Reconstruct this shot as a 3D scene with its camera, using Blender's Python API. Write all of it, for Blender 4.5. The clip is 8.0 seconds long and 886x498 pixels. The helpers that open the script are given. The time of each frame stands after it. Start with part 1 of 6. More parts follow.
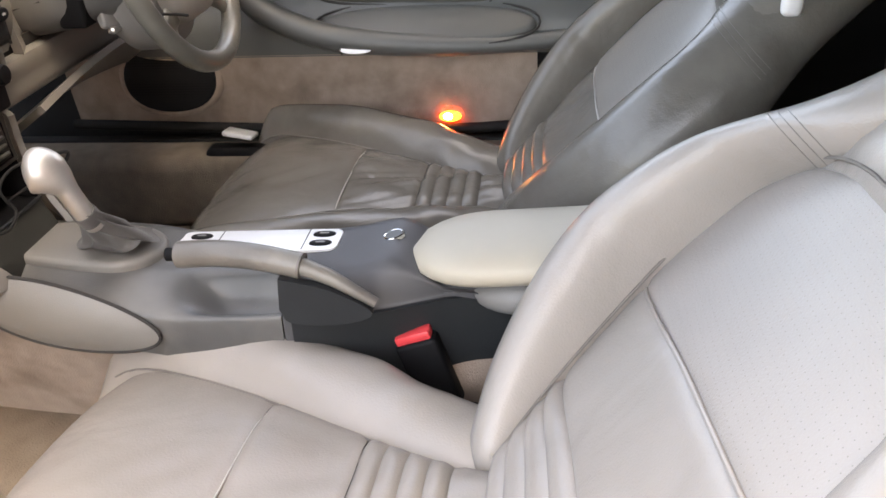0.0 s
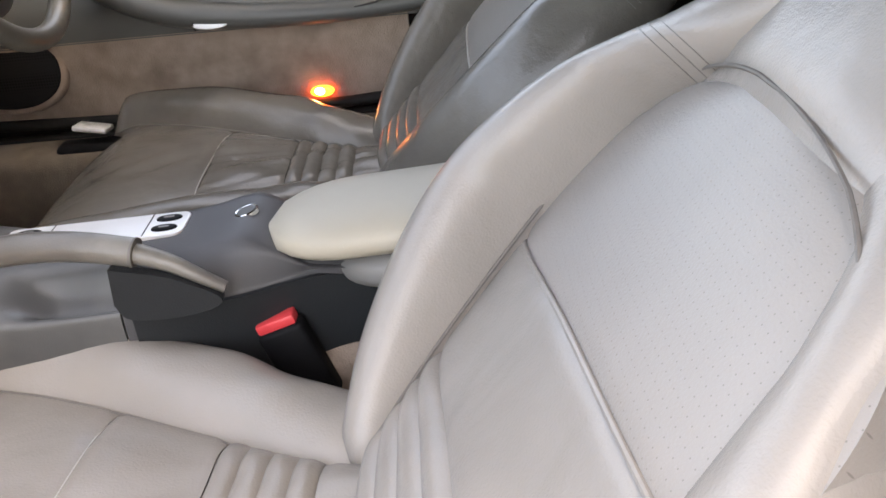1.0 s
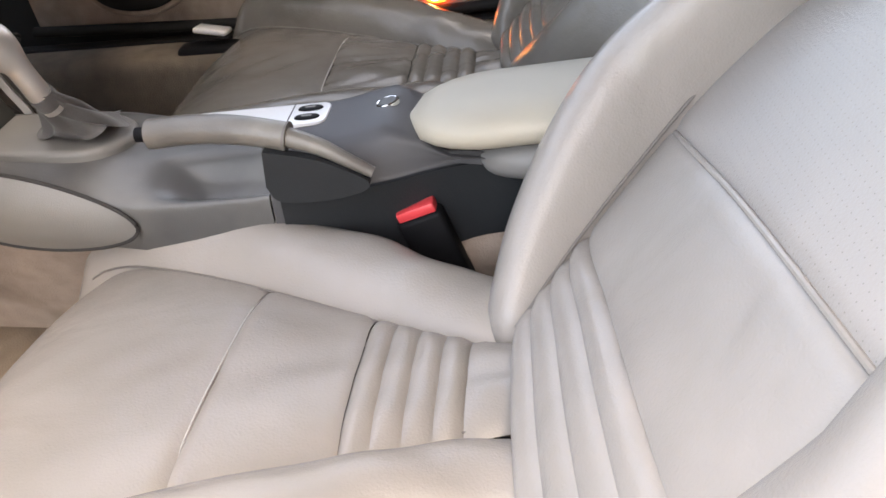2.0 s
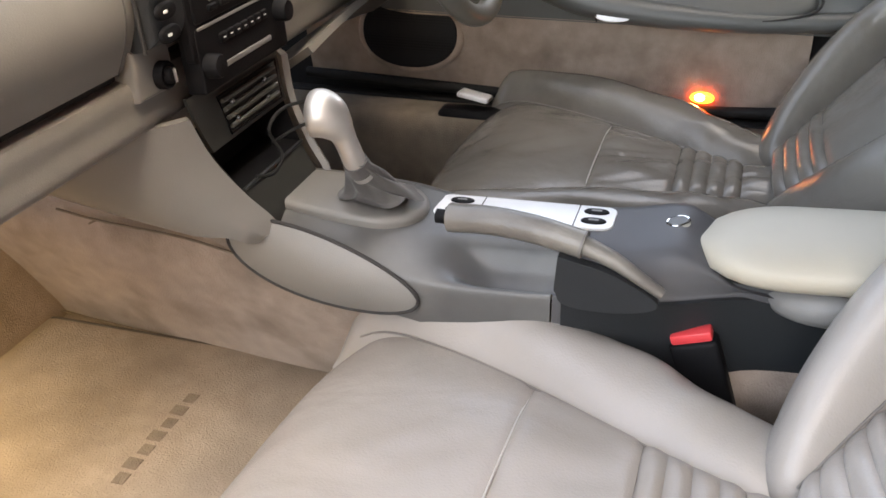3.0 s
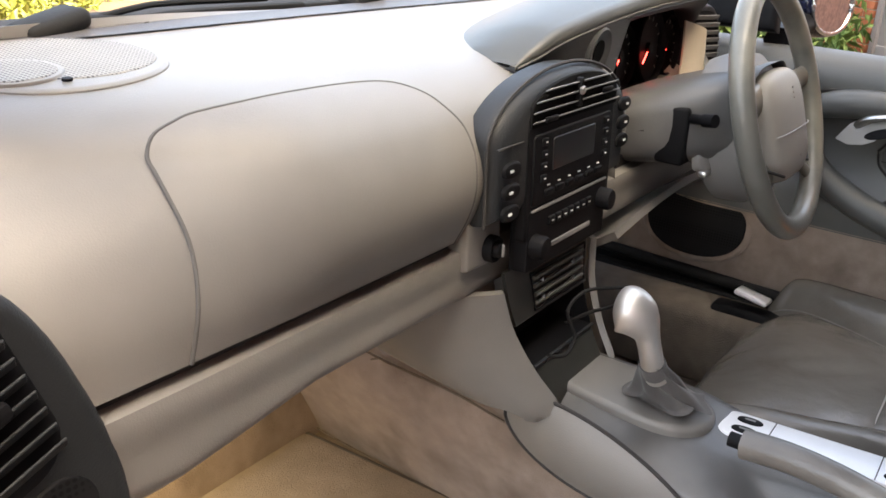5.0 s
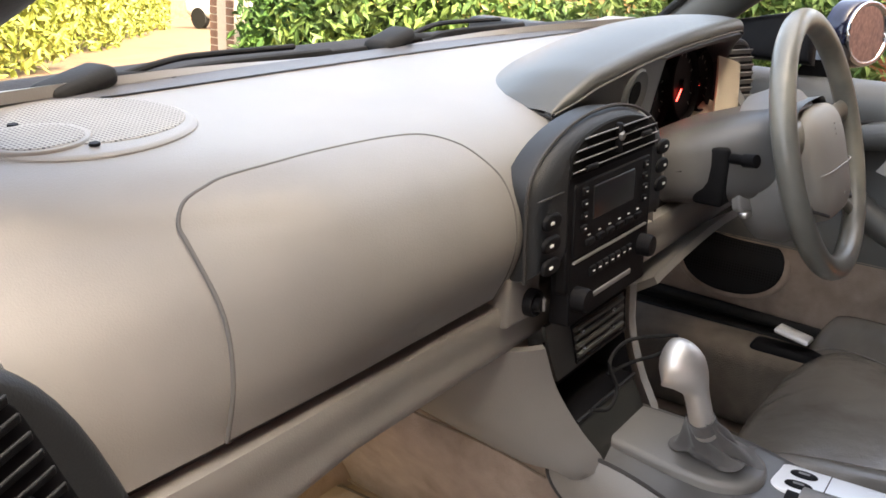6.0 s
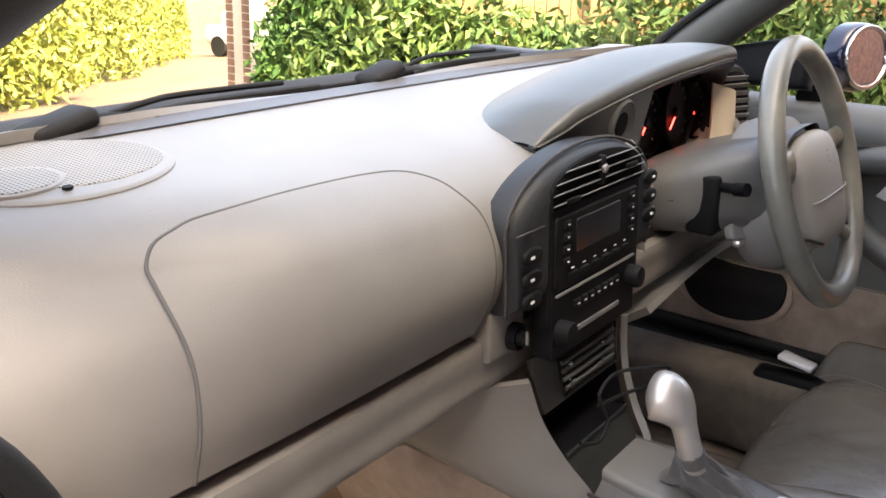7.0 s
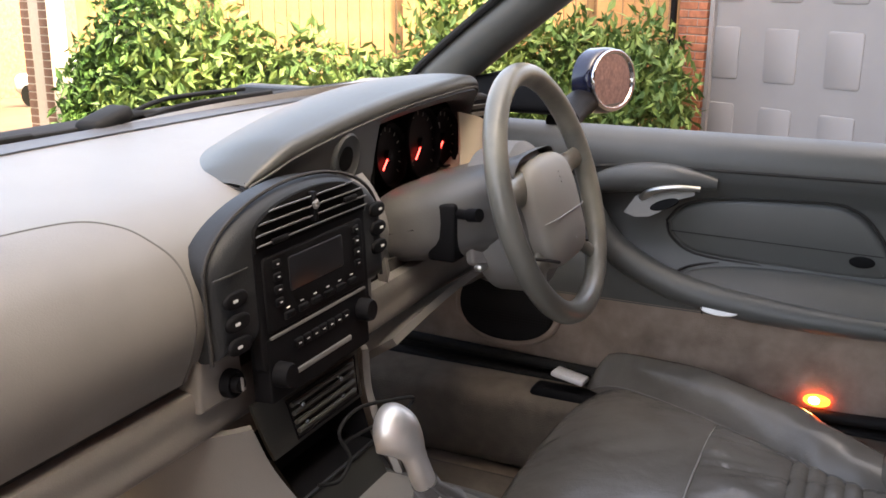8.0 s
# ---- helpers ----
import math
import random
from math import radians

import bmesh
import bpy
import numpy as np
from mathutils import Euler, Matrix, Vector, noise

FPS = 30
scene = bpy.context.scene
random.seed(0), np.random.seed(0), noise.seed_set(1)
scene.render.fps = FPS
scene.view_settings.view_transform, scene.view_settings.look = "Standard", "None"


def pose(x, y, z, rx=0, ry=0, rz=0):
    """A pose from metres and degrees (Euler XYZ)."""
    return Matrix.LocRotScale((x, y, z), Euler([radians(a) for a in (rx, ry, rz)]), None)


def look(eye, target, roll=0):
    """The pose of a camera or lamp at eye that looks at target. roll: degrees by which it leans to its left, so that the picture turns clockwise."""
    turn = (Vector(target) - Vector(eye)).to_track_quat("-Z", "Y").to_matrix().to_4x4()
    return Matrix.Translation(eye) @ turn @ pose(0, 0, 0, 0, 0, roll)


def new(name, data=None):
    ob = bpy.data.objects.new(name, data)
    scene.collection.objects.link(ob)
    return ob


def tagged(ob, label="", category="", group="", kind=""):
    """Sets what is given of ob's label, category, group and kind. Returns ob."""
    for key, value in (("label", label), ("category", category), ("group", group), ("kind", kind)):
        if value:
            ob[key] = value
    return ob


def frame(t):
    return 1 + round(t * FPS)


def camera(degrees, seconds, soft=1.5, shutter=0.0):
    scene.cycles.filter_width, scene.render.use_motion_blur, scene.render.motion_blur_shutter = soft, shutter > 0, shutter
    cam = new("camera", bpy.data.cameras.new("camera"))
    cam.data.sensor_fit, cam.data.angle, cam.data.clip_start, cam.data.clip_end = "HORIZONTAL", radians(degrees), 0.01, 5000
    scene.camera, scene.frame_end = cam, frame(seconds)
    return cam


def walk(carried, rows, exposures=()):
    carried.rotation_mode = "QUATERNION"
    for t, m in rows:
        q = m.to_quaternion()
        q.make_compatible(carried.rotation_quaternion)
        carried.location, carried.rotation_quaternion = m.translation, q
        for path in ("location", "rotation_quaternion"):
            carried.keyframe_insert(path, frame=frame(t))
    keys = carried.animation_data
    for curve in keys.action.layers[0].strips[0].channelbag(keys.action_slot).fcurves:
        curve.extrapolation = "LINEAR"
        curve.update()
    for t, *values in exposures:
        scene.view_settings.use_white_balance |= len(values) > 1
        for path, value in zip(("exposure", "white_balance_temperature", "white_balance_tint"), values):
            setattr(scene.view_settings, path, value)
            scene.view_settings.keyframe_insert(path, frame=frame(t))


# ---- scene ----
# Place: x to the car's right, y towards its nose, z up from the ground.
cam = camera(50.0, 8.0, 1.6)
# seconds, eye, heading (left of +y), pitch, roll
WALK = [
    (0.0, -0.9686, -0.1124, 0.9615, -81.77, -27.43, -3.37),
    (0.5, -0.8893, -0.1429, 0.9185, -85.39, -27.10, -5.59),
    (1.0, -0.8746, -0.1597, 0.8690, -87.07, -27.79, -6.00),
    (1.2, -0.8853, -0.1371, 0.8415, -88.37, -28.26, -5.45),
    (2.3, -0.9199, -0.0433, 0.8613, -78.73, -31.73, -5.89),
    (2.5, -0.9229, 0.0000, 0.8903, -76.98, -30.94, -4.23),
    (3.0, -0.9179, 0.0526, 0.9254, -71.99, -28.49, -1.39),
    (3.5, -0.9119, 0.0576, 0.9391, -69.92, -27.11, 2.11),
    (4.0, -0.9278, 0.0949, 0.9478, -66.06, -24.12, 4.35),
    (4.5, -0.9369, 0.1453, 0.9605, -59.96, -21.12, 5.58),
    (4.7, -0.9411, 0.1480, 0.9683, -58.77, -20.99, 5.24),
    (5.8, -0.8998, 0.1919, 0.9770, -57.69, -19.48, 3.31),
    (6.0, -0.9095, 0.1935, 0.9848, -56.88, -19.17, 3.09),
    (6.5, -0.9292, 0.2002, 0.9803, -55.44, -18.56, 2.68),
    (7.0, -0.8860, 0.1653, 0.9974, -55.50, -17.85, 2.01),
    (7.5, -0.8489, 0.1228, 1.0135, -60.31, -15.99, 1.09),
    (8.0, -0.8092, 0.0619, 0.9998, -65.21, -15.60, 0.48),
]
def aim(x, y, z, yaw, pitch, roll):
    return pose(x, y, z, 0, 0, yaw) @ pose(0, 0, 0, 90 + pitch, 0, 0) @ pose(0, 0, 0, 0, 0, roll)
# the phone's own exposure and white balance along the way
SHOT = [(0.0, 4.4, 9500, 8), (1.2, 4.1, 9400, 8), (2.5, 4.3, 9300, 7), (3.5, 4.3, 9000, 5), (4.5, 4.1, 8500, 5), (6.0, 3.8, 8500, 6), (7.0, 3.85, 8300, 7), (8.0, 3.7, 8500, 9)]
walk(cam, [(t, aim(*r)) for t, *r in WALK], SHOT)

# ---- light ----
world = bpy.data.worlds.new("sky")
scene.world = world
world.use_nodes = True
wn = world.node_tree
sky = wn.nodes.new("ShaderNodeTexSky")
sky.sky_type, sky.sun_disc = "NISHITA", False
sky.sun_elevation, sky.sun_rotation = radians(50), radians(194.5)
sky.air_density, sky.dust_density = 0.6, 5.0
wn.links.new(sky.outputs[0], wn.nodes["Background"].inputs[0])
wn.nodes["Background"].inputs[1].default_value = 0.15
sun_data = bpy.data.lights.new("sun", "SUN")
sun_data.energy, sun_data.angle, sun_data.color = 1.5, radians(6), (1.0, 0.92, 0.80)
sun = new("sun", sun_data)
sun.matrix_world = look((-2.5, -9.7, 11.94), (0, 0, 0))


# ---- materials ----
def material(name, colour, rough=0.5, metal=0.0, vary=0.06, scale=30.0, bump=0.0, bump_scale=300.0, stain=None, stain_scale=5.0, coat=0.0, sheen=0.0, spec=0.5):
    """A surface with broad mottling, an optional second stain colour and fine relief."""
    m = bpy.data.materials.new(name)
    m.use_nodes = True
    t = m.node_tree
    n, link = t.nodes, t.links.new
    b = n["Principled BSDF"]
    b.inputs["Roughness"].default_value, b.inputs["Metallic"].default_value = rough, metal
    b.inputs["Specular IOR Level"].default_value = spec
    b.inputs["Coat Weight"].default_value = coat
    b.inputs["Sheen Weight"].default_value = sheen
    place = n.new("ShaderNodeTexCoord").outputs["Object"]
    noise_a = n.new("ShaderNodeTexNoise")
    noise_a.inputs["Scale"].default_value, noise_a.inputs["Detail"].default_value = scale, 5
    link(place, noise_a.inputs["Vector"])
    ramp = n.new("ShaderNodeValToRGB")
    ramp.color_ramp.elements[0].position, ramp.color_ramp.elements[1].position = 0.3, 0.7
    ramp.color_ramp.elements[0].color = (*[c * (1 - vary) for c in colour], 1)
    ramp.color_ramp.elements[1].color = (*[min(1, c * (1 + vary)) for c in colour], 1)
    link(noise_a.outputs["Fac"], ramp.inputs["Fac"])
    out = ramp.outputs["Color"]
    if stain:
        noise_b = n.new("ShaderNodeTexNoise")
        noise_b.inputs["Scale"].default_value, noise_b.inputs["Detail"].default_value = stain_scale, 4
        link(place, noise_b.inputs["Vector"])
        fade = n.new("ShaderNodeMapRange")
        fade.inputs["From Min"].default_value, fade.inputs["From Max"].default_value = 0.48, 0.75
        link(noise_b.outputs["Fac"], fade.inputs["Value"])
        mix = n.new("ShaderNodeMixRGB")
        mix.inputs["Color2"].default_value = (*stain, 1)
        link(fade.outputs[0], mix.inputs["Fac"])
        link(out, mix.inputs["Color1"])
        out = mix.outputs["Color"]
    link(out, b.inputs["Base Color"])
    if bump:
        noise_c = n.new("ShaderNodeTexNoise")
        noise_c.inputs["Scale"].default_value, noise_c.inputs["Detail"].default_value = bump_scale, 3
        link(place, noise_c.inputs["Vector"])
        bm_node = n.new("ShaderNodeBump")
        bm_node.inputs["Strength"].default_value, bm_node.inputs["Distance"].default_value = bump, 0.002
        link(noise_c.outputs["Fac"], bm_node.inputs["Height"])
        link(bm_node.outputs[0], b.inputs["Normal"])
    return m


def creased(m, scale, strength, distance=0.004):
    """Adds soft broad creases, as worn hide has, over the fine relief."""
    t = m.node_tree
    n, link = t.nodes, t.links.new
    b = n["Principled BSDF"]
    wave = n.new("ShaderNodeTexNoise")
    wave.inputs["Scale"].default_value, wave.inputs["Detail"].default_value, wave.inputs["Distortion"].default_value = scale, 3, 0.5
    link(n.new("ShaderNodeTexCoord").outputs["Object"], wave.inputs["Vector"])
    bm_node = n.new("ShaderNodeBump")
    bm_node.inputs["Strength"].default_value, bm_node.inputs["Distance"].default_value = strength, distance
    link(wave.outputs["Fac"], bm_node.inputs["Height"])
    if b.inputs["Normal"].is_linked:
        link(b.inputs["Normal"].links[0].from_socket, bm_node.inputs["Normal"])
    link(bm_node.outputs[0], b.inputs["Normal"])
    return m


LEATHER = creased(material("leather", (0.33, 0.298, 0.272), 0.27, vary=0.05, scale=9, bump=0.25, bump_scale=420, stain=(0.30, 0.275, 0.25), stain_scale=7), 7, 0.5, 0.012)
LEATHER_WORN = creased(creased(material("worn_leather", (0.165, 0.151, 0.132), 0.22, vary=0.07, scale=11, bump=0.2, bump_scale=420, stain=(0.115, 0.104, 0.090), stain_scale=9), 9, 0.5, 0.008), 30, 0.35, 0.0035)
VINYL = material("soft_vinyl", (0.190, 0.180, 0.167), 0.42, vary=0.05, scale=14, bump=0.16, bump_scale=700, spec=0.55)
VINYL_HOOD = material("hood_vinyl", (0.060, 0.062, 0.058), 0.42, vary=0.04, scale=14, bump=0.12, bump_scale=700, spec=0.5)
VINYL_DARK = material("slate_vinyl", (0.021, 0.023, 0.025), 0.45, spec=0.25, vary=0.06, scale=20, bump=0.2, bump_scale=600)
VINYL_MID = material("mid_grey_plastic", (0.20, 0.195, 0.19), 0.45, vary=0.05, scale=12, bump=0.15, bump_scale=600, stain=(0.25, 0.24, 0.23), stain_scale=6)
VINYL_SLATE = material("slate_console_plastic", (0.085, 0.083, 0.086), 0.46, spec=0.35, vary=0.06, scale=14, bump=0.15, bump_scale=600)
BROW_GREY = material("brow_vinyl", (0.070, 0.071, 0.070), 0.45, vary=0.05, scale=14, bump=0.15, bump_scale=600)
DOOR_GREY = material("door_vinyl", (0.098, 0.101, 0.097), 0.42, vary=0.05, scale=12, bump=0.15, bump_scale=600)
BLACK = material("black_plastic", (0.008, 0.008, 0.009), 0.55, spec=0.10, vary=0.1, scale=40, bump=0.1, bump_scale=500)
BLACK_GLOSS = material("gloss_black", (0.01, 0.01, 0.012), 0.28, vary=0.1, scale=20)
BLACK_DEEP = material("deep_matt_black", (0.006, 0.006, 0.006), 0.9, spec=0.1)
COWL_BLACK = material("matt_cowl_plastic", (0.03, 0.03, 0.032), 0.8, spec=0.15, vary=0.1, scale=30, bump=0.2)
RUBBER = material("black_rubber", (0.016, 0.016, 0.016), 0.7, spec=0.2, vary=0.1, scale=30, bump=0.1)
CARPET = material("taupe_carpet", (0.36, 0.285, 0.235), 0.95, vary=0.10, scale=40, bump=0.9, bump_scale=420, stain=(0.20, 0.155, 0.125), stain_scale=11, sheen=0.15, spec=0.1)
CARPET_MAT = material("floor_mat_pile", (0.33, 0.27, 0.215), 0.95, vary=0.10, scale=30, bump=0.9, bump_scale=450, stain=(0.22, 0.18, 0.14), stain_scale=6, spec=0.1)
CARPET_MARK = material("mat_mark_weave", (0.20, 0.16, 0.125), 0.95, vary=0.12, scale=60, bump=0.9, bump_scale=450, spec=0.1)
# the taupe floor carpet with the driver's footwell shade put into its colour
CARPET_SHADED = material("shaded_floor_pile", (0.27, 0.212, 0.165), 0.95, vary=0.15, scale=25, bump=0.9, bump_scale=450, stain=(0.09, 0.07, 0.055), stain_scale=6, spec=0.1)
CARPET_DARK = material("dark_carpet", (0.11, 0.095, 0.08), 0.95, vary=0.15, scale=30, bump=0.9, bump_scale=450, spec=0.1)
# near-white, hardly metallic: the switch plate's sky reflection is put into the colour
SILVER = material("silver_trim", (0.88, 0.88, 0.88), 0.32, metal=0.10, vary=0.02, scale=30)
BRUSHED = material("satin_aluminium", (0.66, 0.65, 0.63), 0.36, metal=1.0, vary=0.06, scale=40, bump=0.05, bump_scale=200)
KNOB_SATIN = material("worn_satin_knob", (0.62, 0.59, 0.55), 0.42, metal=0.75, vary=0.08, scale=30, bump=0.08, bump_scale=250)
CHROME = material("chrome", (0.8, 0.8, 0.8), 0.08, metal=1.0, vary=0.02)
RED = material("red_plastic", (0.75, 0.06, 0.07), 0.35, vary=0.06, scale=60)
WHITE = material("white_print", (0.75, 0.75, 0.73), 0.5, vary=0.02)
SEAM = material("stitched_seam", (0.40, 0.375, 0.345), 0.5, vary=0.1, scale=300)
CREASE = material("seam_hide", (0.17, 0.152, 0.138), 0.6, vary=0.1, scale=100)
GAP = material("shadow_gap_rubber", (0.03, 0.028, 0.027), 0.8)
GAP_GREY = material("dusty_gap", (0.10, 0.096, 0.09), 0.8)
ARM_PAD = material("armrest_vinyl", (0.46, 0.415, 0.335), 0.5, vary=0.04, scale=14, bump=0.15, bump_scale=600)
SATIN = material("satin_paint_metal", (0.20, 0.19, 0.175), 0.42, metal=0.5, vary=0.05, scale=30)
CONSOLE_GREY = material("worn_console_plastic", (0.095, 0.094, 0.092), 0.36, spec=0.5, vary=0.10, scale=10, bump=0.15, bump_scale=600, stain=(0.15, 0.146, 0.138), stain_scale=8)
DRAWER_GREY = material("drawer_plastic", (0.034, 0.036, 0.033), 0.42, spec=0.35, vary=0.08, scale=18, bump=0.15, bump_scale=600)
# darker still: shade under the dash painted into the driver's mat and sill
CARPET_DEEP_SHADE = material("deep_shade_pile", (0.190, 0.163, 0.134), 0.95, vary=0.15, scale=25, bump=0.9, bump_scale=450, stain=(0.10, 0.085, 0.07), stain_scale=6, spec=0.1)
RIB_GREY = material("rib_plastic", (0.085, 0.085, 0.075), 0.4, vary=0.06, scale=20)
GAITER_SUEDE = creased(material("gaiter_suede", (0.105, 0.100, 0.096), 0.75, vary=0.12, scale=25, bump=0.3, bump_scale=500, sheen=0.2, spec=0.2), 30, 0.4, 0.003)
CREAM = material("cream_plastic", (0.52, 0.46, 0.36), 0.45, vary=0.05, scale=12)


def glowing(name, colour, strength):
    m = material(name, colour, 0.3)
    b = m.node_tree.nodes["Principled BSDF"]
    b.inputs["Emission Color"].default_value, b.inputs["Emission Strength"].default_value = (*colour, 1), strength
    return m


def clear_glass(name, colour=(1, 1, 1)):
    m = bpy.data.materials.new(name)
    m.use_nodes = True
    n, link = m.node_tree.nodes, m.node_tree.links.new
    n.remove(n["Principled BSDF"])
    clear, gloss, mix = n.new("ShaderNodeBsdfTransparent"), n.new("ShaderNodeBsdfGlossy"), n.new("ShaderNodeMixShader")
    clear.inputs[0].default_value = (*colour, 1)
    gloss.inputs["Roughness"].default_value = 0.02
    mix.inputs[0].default_value = 0.04
    link(clear.outputs[0], mix.inputs[1]), link(gloss.outputs[0], mix.inputs[2])
    link(mix.outputs[0], n["Material Output"].inputs[0])
    return m


GLASS = clear_glass("window_glass", (0.97, 0.98, 0.97))
PRINT_DIM = material("grey_print", (0.30, 0.30, 0.30), 0.6)
LAMP_RED = glowing("lit_red_lens", (1.0, 0.10, 0.02), 1.1)
LAMP_AMBER = glowing("lit_amber_bulb", (1.0, 0.62, 0.2), 3.0)
NEEDLE = glowing("lit_red_needle", (1.0, 0.05, 0.05), 1.2)


# ---- mesh helpers ----
def lerp(a, b, u):
    return a + (b - a) * u


def curve_at(keys, u):
    """Smooth (monotone-ish) interpolation of rows (u, value) at u."""
    us = [k[0] for k in keys]
    if u <= us[0]:
        return keys[0][1]
    if u >= us[-1]:
        return keys[-1][1]
    i = max(n for n in range(len(us)) if us[n] <= u)
    i = min(i, len(us) - 2)
    def slope(n):
        a, b = max(n - 1, 0), min(n + 1, len(us) - 1)
        return (keys[b][1] - keys[a][1]) / (us[b] - us[a])
    h = us[i + 1] - us[i]
    s = (u - us[i]) / h
    s2, s3 = s * s, s * s * s
    return (2 * s3 - 3 * s2 + 1) * keys[i][1] + (s3 - 2 * s2 + s) * h * slope(i) + (3 * s2 - 2 * s3) * keys[i + 1][1] + (s3 - s2) * h * slope(i + 1)


def finish(name, bm, mat, parent=None, label="", sharp=38, smooth=True):
    bmesh.ops.recalc_face_normals(bm, faces=bm.faces)
    me = bpy.data.meshes.new(name)
    bm.to_mesh(me)
    bm.free()
    for p in me.polygons:
        p.use_smooth = smooth
    if smooth:
        me.set_sharp_from_angle(angle=radians(sharp))
    me.materials.append(mat)
    ob = new(name, me)
    if parent is not None:
        ob.parent = parent
    if label:
        ob["label"] = label
    return ob


def part(name, bm, mat, parent, label="", sharp=38):
    return finish(name, bm, mat, parent, label, sharp)


def thing(name, label, category, at=(0, 0, 0), group="", kind=""):
    ob = new(name)
    ob.empty_display_size = 0.05
    ob.location = at
    return tagged(ob, label, category, group, kind)


def box(c, s, bevel=0.0, seg=2, turn=None):
    bm = bmesh.new()
    bmesh.ops.create_cube(bm, size=1.0)
    for v in bm.verts:
        v.co = Vector((v.co.x * s[0], v.co.y * s[1], v.co.z * s[2]))
    if bevel:
        bmesh.ops.bevel(bm, geom=bm.edges[:], offset=bevel, segments=seg, profile=0.5, affect="EDGES")
    if turn is not None:
        bmesh.ops.transform(bm, matrix=turn, verts=bm.verts)
    bmesh.ops.translate(bm, vec=c, verts=bm.verts)
    return bm


def join(*bms):
    """One bmesh out of several."""
    me = bpy.data.meshes.new("join")
    out = bmesh.new()
    for b in bms:
        b.to_mesh(me)
        b.free()
        out.from_mesh(me)
    bpy.data.meshes.remove(me)
    return out


CABIN = Vector((-0.45, 0.15, 0.95))


def thicken(bm, thick):
    """Gives an open skin a thickness on the side turned away from the cabin's middle; parts built round their own origin use it too."""
    bmesh.ops.recalc_face_normals(bm, faces=bm.faces)
    bm.normal_update()
    toward = sum(f.calc_area() * f.normal.dot((CABIN - f.calc_center_median()).normalized()) for f in bm.faces)
    sign = -1.0 if toward > 0 else 1.0
    rim = [e for e in bm.edges if e.is_boundary]
    faces = bm.faces[:]
    twin = {v: bm.verts.new(v.co + v.normal * (sign * thick)) for v in bm.verts[:]}
    for f in faces:
        bm.faces.new([twin[v] for v in reversed(f.verts)])
    for e in rim:
        a, b = e.verts
        bm.faces.new((a, b, twin[b], twin[a]))


def surf(fn, nu, nv, thick=0.0, wrap_u=False, wrap_v=False):
    """A grid fn(u, v), u and v from 0 to 1, with an optional thickness."""
    bm = bmesh.new()
    cu, cv = (nu if wrap_u else nu + 1), (nv if wrap_v else nv + 1)
    vs = [[bm.verts.new(fn(i / nu, j / nv)) for j in range(cv)] for i in range(cu)]
    for i in range(nu):
        for j in range(nv):
            q = [vs[i][j], vs[(i + 1) % cu][j], vs[(i + 1) % cu][(j + 1) % cv], vs[i][(j + 1) % cv]]
            bm.faces.new(q)
    bmesh.ops.remove_doubles(bm, verts=bm.verts, dist=1e-6)
    if thick:
        thicken(bm, thick)
    return bm


def tube(path, radius, n=10, flat=1.0, up=(0, 0, 1), closed=False):
    """A round (or flattened) bar along path; radius is a number or a function of 0..1."""
    pts = [Vector(p) for p in path]
    m = len(pts)
    bm = bmesh.new()
    rings = []
    for i, p in enumerate(pts):
        if closed:
            d = pts[(i + 1) % m] - pts[i - 1]
        else:
            d = pts[min(i + 1, m - 1)] - pts[max(i - 1, 0)]
        d.normalize()
        side = d.cross(Vector(up))
        if side.length < 1e-4:
            side = d.cross(Vector((1, 0, 0)))
        side.normalize()
        top = side.cross(d)
        r = radius(i / (m - 1)) if callable(radius) else radius
        rings.append([bm.verts.new(p + side * (r * math.cos(a)) + top * (r * flat * math.sin(a))) for a in [2 * math.pi * k / n for k in range(n)]])
    for i in range(m if closed else m - 1):
        a, b = rings[i], rings[(i + 1) % m]
        for k in range(n):
            bm.faces.new((a[k], a[(k + 1) % n], b[(k + 1) % n], b[k]))
    if not closed:
        bm.faces.new(rings[0][::-1])
        bm.faces.new(rings[-1])
    return bm


def smooth_path(keys, n=24):
    """Points on a smooth curve through the keys."""
    m = len(keys) - 1
    cols = [[(i / m, k[c]) for i, k in enumerate(keys)] for c in range(3)]
    return [tuple(curve_at(col, i / n) for col in cols) for i in range(n + 1)]


